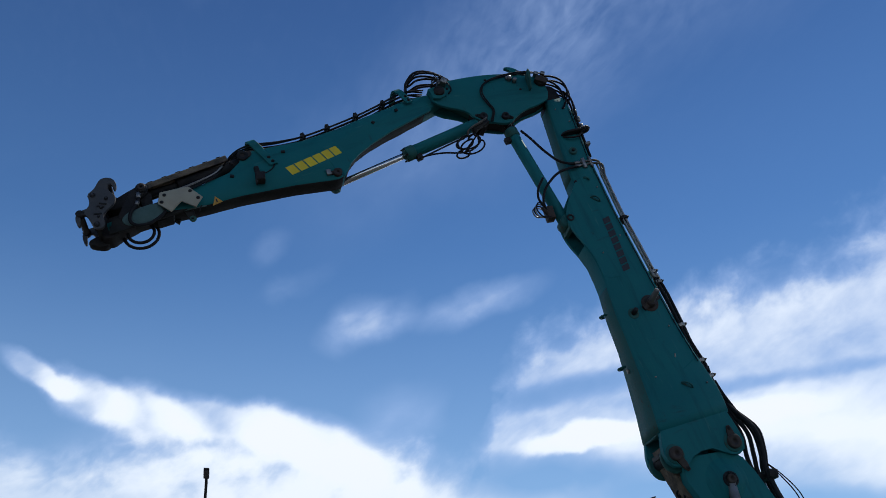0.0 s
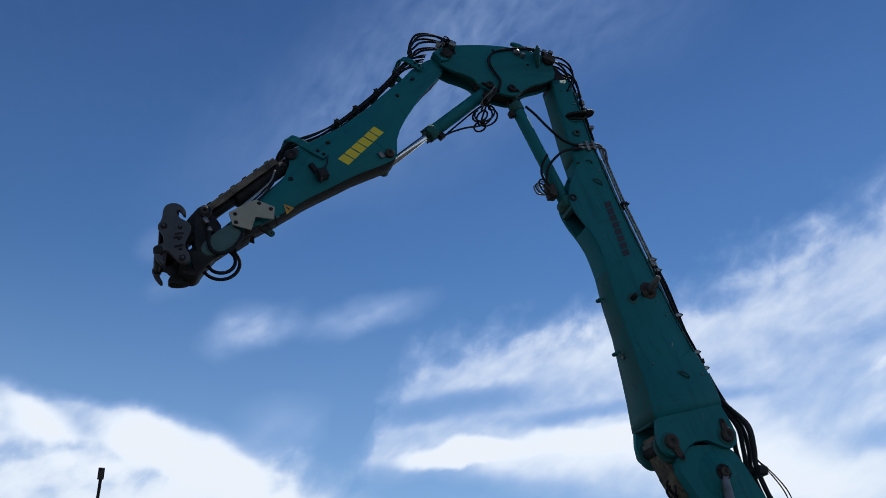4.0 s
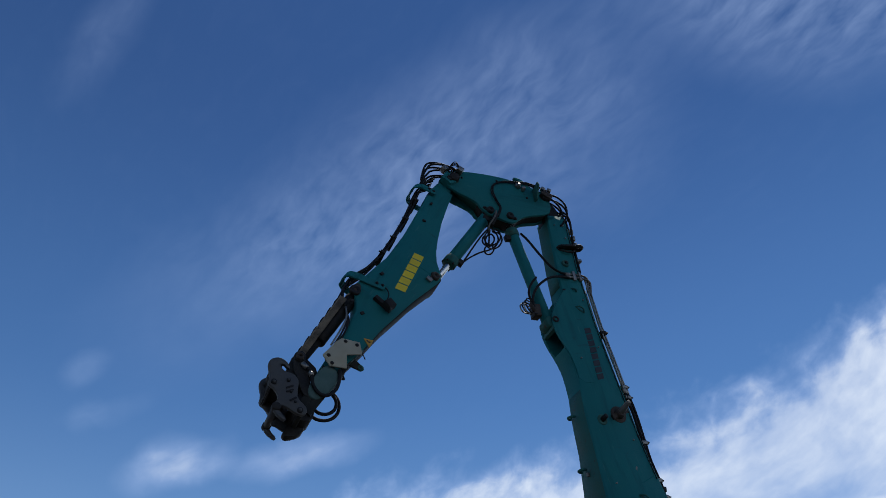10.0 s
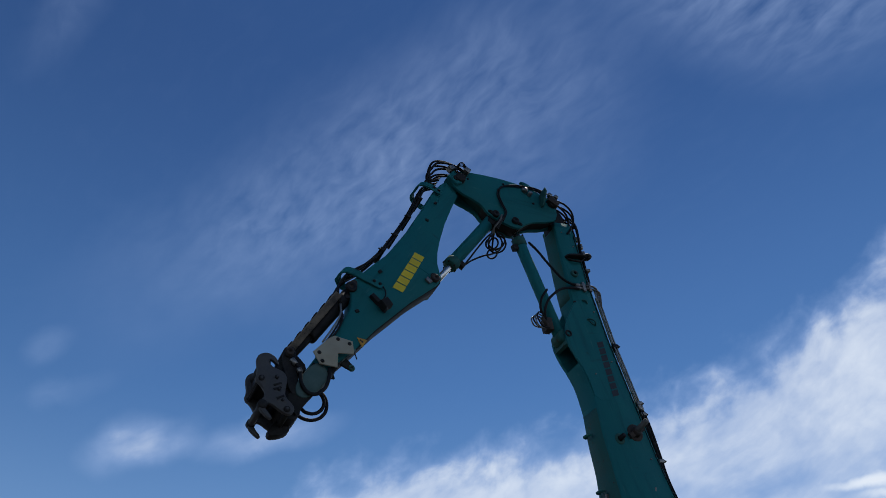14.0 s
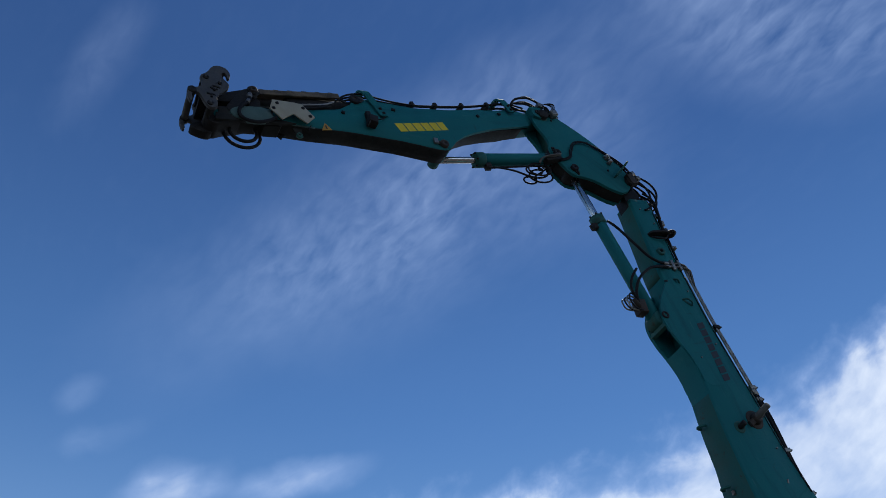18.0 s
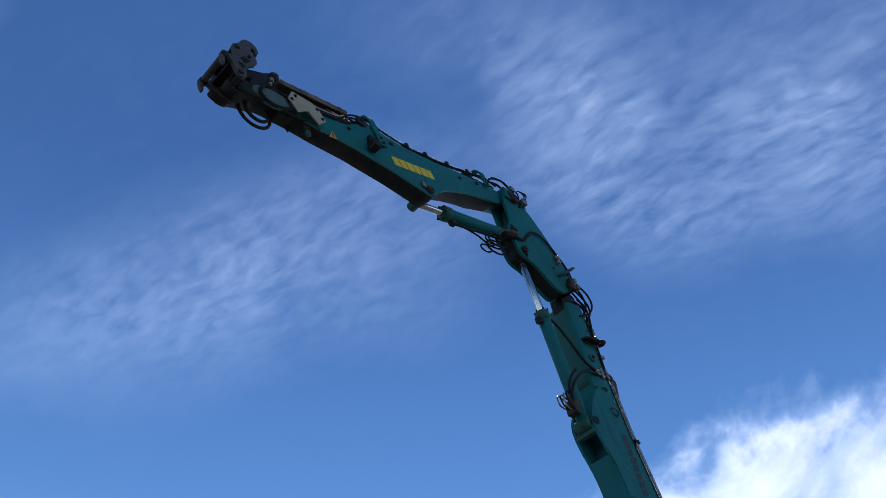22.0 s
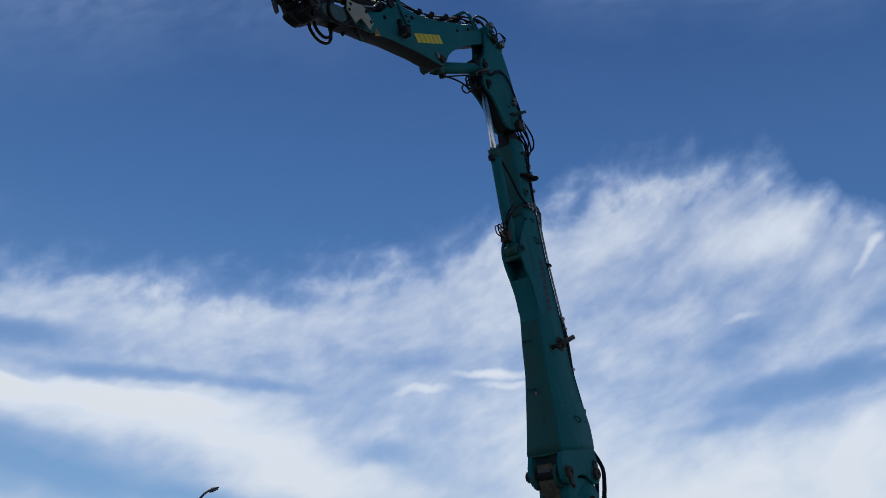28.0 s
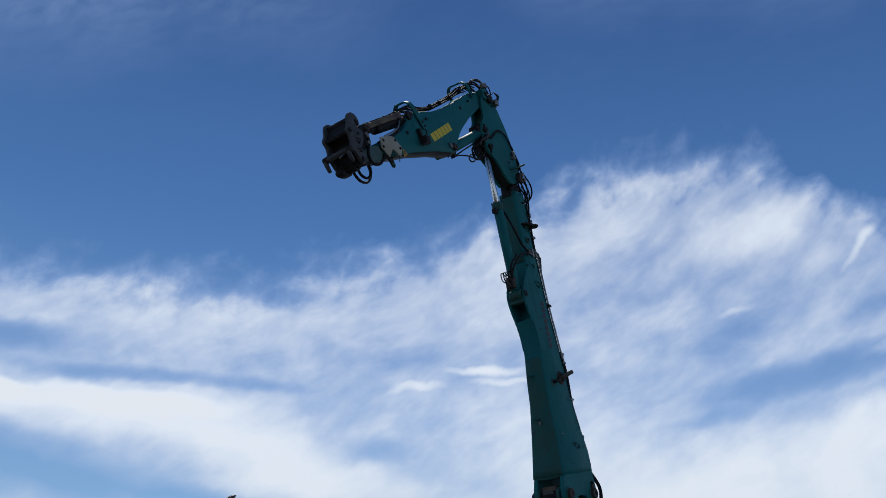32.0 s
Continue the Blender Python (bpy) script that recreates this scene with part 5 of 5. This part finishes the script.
part("boom_bracket", slab([(1.6, 1.3), (3.4, 1.3), (3.4, 1.9), (2.6, 2.5), (1.6, 2.5)], -0.42, 0.42, 0.03), TEAL, excavator)
for y in (1.35, -1.35):
    track = part("track", slab(rounded([(-2.3, 0.0), (2.3, 0.0), (2.75, 0.35), (2.5, 0.85), (-2.5, 0.85), (-2.75, 0.35)], 1), y - 0.3, y + 0.3, 0.03), DARK, excavator, "dark steel crawler track")

# ---- street lamps and a far spruce ----


def street_lamp():
    lamp = new("street_lamp")
    part("pole", rod((0, 0, 0), (0, 0, 5.85), 0.10, 14, 0.085), GALV, lamp, "grey galvanised pole")
    part("base", rod((0, 0, 0), (0, 0, 0.5), 0.14, 14), GALV, lamp)
    part("arm", tube([(0, 0, 5.75), (0, 0, 6.2), (0.10, 0, 6.72), (0.37, 0, 7.13), (0.70, 0, 7.39)], 0.045, 8, 6), LAMPBLACK, lamp, "dark curved arm")
    head = part("head", slab(rounded([(0.60, 7.32), (0.70, 7.285), (1.07, 7.50), (1.04, 7.56), (0.78, 7.47)], 1), -0.085, 0.085, 0.02), LAMPBLACK, lamp, "black lamp head")
    part("lens", slab([(0.74, 7.285), (1.03, 7.455), (1.025, 7.463), (0.735, 7.293)], -0.075, 0.075, 0.0), LENS, head)
    return tagged(lamp, "grey street lamp with a dark curved arm and black head", "street lamp", "street lamps along the road")


lamp = street_lamp()
lamp.matrix_world = pose(-8.6, 16.97, 0, 0, 0, 40)
copy_thing(lamp, pose(-20.6, 8.2, 0, 0, 0, -58))
copy_thing(lamp, pose(4.7, 21.9, 0, 0, 0, 0))

random.seed(4)
spruce = new("spruce_tree")
part("trunk", rod((0, 0, 0), (0, 0, 9.0), 0.16, 10, 0.02), BARK, spruce)
bm = bmesh.new()
for k in range(520):
    h = 1.0 + 8.1 * (k / 520) ** 0.9
    reach = min(2.1, 0.07 + 0.36 * (9.2 - h)) * random.uniform(0.6, 1.1)
    a = random.uniform(0, 2 * math.pi)
    d = Vector((math.cos(a), math.sin(a), 0))
    side = Vector((-d.y, d.x, 0))
    root = Vector((0, 0, h))
    tip = root + d * reach + Vector((0, 0, random.uniform(-0.25, 0.12) * reach))
    for s in range(5):
        f = (s + 0.6) / 5
        c = root.lerp(tip, f)
        wide = 0.10 + 0.22 * (1 - f) * min(1, reach)
        for side_s in (1, -1):
            q = c + side * side_s * wide + d * 0.12 + Vector((0, 0, random.uniform(-0.10, 0.02)))
            bm.faces.new([bm.verts.new(p) for p in (c - d * 0.05, c + d * 0.10 + Vector((0, 0, 0.03)), q)])
bm.faces.ensure_lookup_table()
for k in range(10):
    a = 2 * math.pi * k / 10
    bm.faces.new([bm.verts.new(p) for p in ((0, 0, 9.25), (0.10 * math.cos(a), 0.10 * math.sin(a), 8.7), (0.10 * math.cos(a + 0.9), 0.10 * math.sin(a + 0.9), 8.75))])
part("crown", bm, NEEDLE, spruce, "dark green needle boughs")
spruce.matrix_world = pose(21.3, 27.7, 0) @ Matrix.Diagonal((1.1, 1.1, 0.997, 1))
tagged(spruce, "dark green pointed spruce standing in the distance", "tree")


# ---- what moves ----
TIMES = [
    0.0, 0.5, 1.0, 1.5, 2.0, 2.5, 3.0, 3.5, 5.5, 6.0, 6.5, 7.0, 7.5, 8.0, 8.5, 9.0, 9.5, 10.0, 10.5, 11.0, 11.5, 12.0, 12.5, 13.0, 13.5, 15.5, 16.0,
    16.5, 17.0, 17.5, 18.0, 18.5, 19.0, 19.5, 20.0, 20.5, 21.0, 21.5, 22.0, 22.5, 23.0, 23.5, 24.0, 24.5, 25.0, 25.5, 27.5, 28.0, 28.5, 29.0, 29.5,
    30.0, 30.5, 31.0, 31.5, 32.0]
BOOM_TURN = [
    72.9, 72.8, 72.9, 73.1, 73.5, 74.5, 75.0, 75.0, 77.8, 78.1, 78.6, 79.2, 79.7, 80.3, 80.8, 80.7, 80.6, 80.6, 80.5, 80.6, 80.6, 80.4, 80.2, 80.1,
    79.8, 76.3, 76.2, 76.4, 76.5, 76.5, 76.5, 76.8, 77.0, 77.0, 75.9, 75.3, 75.6, 75.9, 76.1, 76.2, 76.1, 76.1, 76.2, 76.2, 76.1, 76.2, 76.0, 76.0,
    75.8, 75.8, 75.5, 75.3, 75.3, 75.4, 75.3, 75.3]
KNUCKLE_TURN = [
    -12.7, -12.2, -11.9, -11.8, -11.6, -10.9, -10.3, -9.9, -7.7, -7.2, -6.6, -6.1, -5.6, -5.1, -4.9, -4.8, -4.8, -4.8, -4.8, -4.8, -5.0, -5.2, -5.4,
    -5.3, -4.8, 13.4, 18.1, 22.7, 27.0, 31.0, 34.5, 37.5, 40.1, 42.0, 43.1, 44.3, 45.9, 47.6, 49.3, 51.0, 52.4, 53.5, 54.4, 55.2, 55.8, 56.4, 62.7,
    63.9, 67.5, 67.6, 64.6, 63.0, 61.0, 58.8, 56.4, 53.9]
STICK_TURN = [
    -29.3, -29.9, -31.7, -35.0, -38.6, -41.4, -44.0, -46.5, -53.5, -55.5, -57.4, -59.2, -60.5, -61.5, -61.9, -62.1, -62.2, -62.3, -62.3, -62.1,
    -62.0, -62.1, -62.2, -62.2, -61.5, -44.6, -40.0, -35.6, -31.0, -26.7, -23.4, -20.6, -17.8, -15.4, -14.5, -14.7, -15.8, -17.7, -19.9, -22.3,
    -24.9, -27.9, -31.2, -34.0, -34.9, -34.2, -30.2, -30.3, -29.4, -30.1, -31.3, -32.1, -33.7, -36.0, -38.4, -40.8]
COUPLER_TURN = [
    -30.0, -29.6, -30.8, -33.6, -37.0, -39.7, -42.1, -44.0, -49.0, -50.5, -52.5, -55.1, -57.5, -58.6, -58.8, -59.2, -59.6, -59.6, -59.0, -59.1, -59.4,
    -59.4, -59.7, -59.9, -59.0, -46.5, -42.3, -38.2, -33.9, -30.7, -28.8, -26.6, -25.3, -22.8, -22.2, -23.2, -24.8, -27.2, -29.7, -31.3, -31.1, -35.0,
    -40.9, -43.9, -45.3, -44.6, -36.5, -35.1, -34.9, -36.4, -39.8, -45.7, -49.9, -51.9, -52.0, -53.0]


def turned(at, angle, across=0.0):
    return Matrix.Translation((at.x, across, at.z)) @ pose(0, 0, 0, 0, -angle, 0)


ASIDE = pose(-0.03, -0.126, 0.093)         # shifts the knuckle to fit its outline in the camera's view
SKEW = pose(0, -0.157, 0.063, 0, 0.83, 5.37)      # shifts and turns the stick to fit the camera's view


def motions():
    rows = {k: [] for k in ("boom", "knuckle", "stick", "coupler", "lift_barrel", "lift_rod", "stick_barrel", "stick_rod", "bundle", "slack", "link")}
    for t, b, k, s, c in zip(TIMES, BOOM_TURN, KNUCKLE_TURN, STICK_TURN, COUPLER_TURN):
        hinge = turned(FOOT, b) @ Vector((BOOM_LONG, 0, BOOM_SIDE))
        m_boom, m_knuckle = turned(hinge, b), turned(hinge, k)
        elbow = m_knuckle @ Vector((KNUCKLE_LONG, 0, 0))
        m_stick = turned(elbow, s)
        sink = 0.22 * min(1.0, max(0.0, (k - s - 35) / 45))
        rows["bundle"].append((t, turned(elbow, (k + s) / 2) @ Matrix.Translation((0, -0.13, 0.09 - sink))))
        drawn = 0.34 * min(1.0, max(0.0, (b - k) / 80))
        rows["slack"].append((t, turned(hinge, (b + k) / 2) @ Matrix.Translation((-0.02, -0.17, 0.20 - drawn))))
        rows["boom"].append((t, m_boom))
        rows["knuckle"].append((t, m_knuckle @ ASIDE))
        rows["stick"].append((t, m_stick @ SKEW))
        rows["coupler"].append((t, turned(m_stick @ STICK_TIP, c) @ Matrix.Translation(COUPLER_AT) @ pose(0, 0.29, 0, 0, 0, 3.5)))
        a, e = rows["stick"][-1][1] @ Vector((4.556, 0.10, 0.04)), rows["coupler"][-1][1] @ Vector((-0.05, 0.17, -0.08))
        rows["link"].append((t, turned(a, math.degrees(math.atan2(e.z - a.z, e.x - a.x)), a.y)))
        for name, a, e in (("lift", m_boom @ Vector((-2.392, 0, -0.50)), m_knuckle @ Vector((0.71, 0, -0.48))),
                           ("stick", m_knuckle @ Vector((1.05, 0, -0.45)), m_stick @ Vector((2.07, 0, -0.70)))):
            d = e - a
            lean = math.degrees(math.atan2(d.z, d.x))
            rows[name + "_barrel"].append((t, turned(a, lean, 0.0)))
            rows[name + "_rod"].append((t, turned(e, lean + 180, 0.0)))
    for thing, key in ((boom, "boom"), (knuckle, "knuckle"), (stick, "stick"), (coupler, "coupler"), (lift_barrel, "lift_barrel"),
                       (lift_rod, "lift_rod"), (stick_barrel, "stick_barrel"), (stick_rod, "stick_rod"), (hose_bundle, "bundle"), (slack_hoses, "slack"), (link_arm, "link")):
        walk(thing, rows[key])


motions()
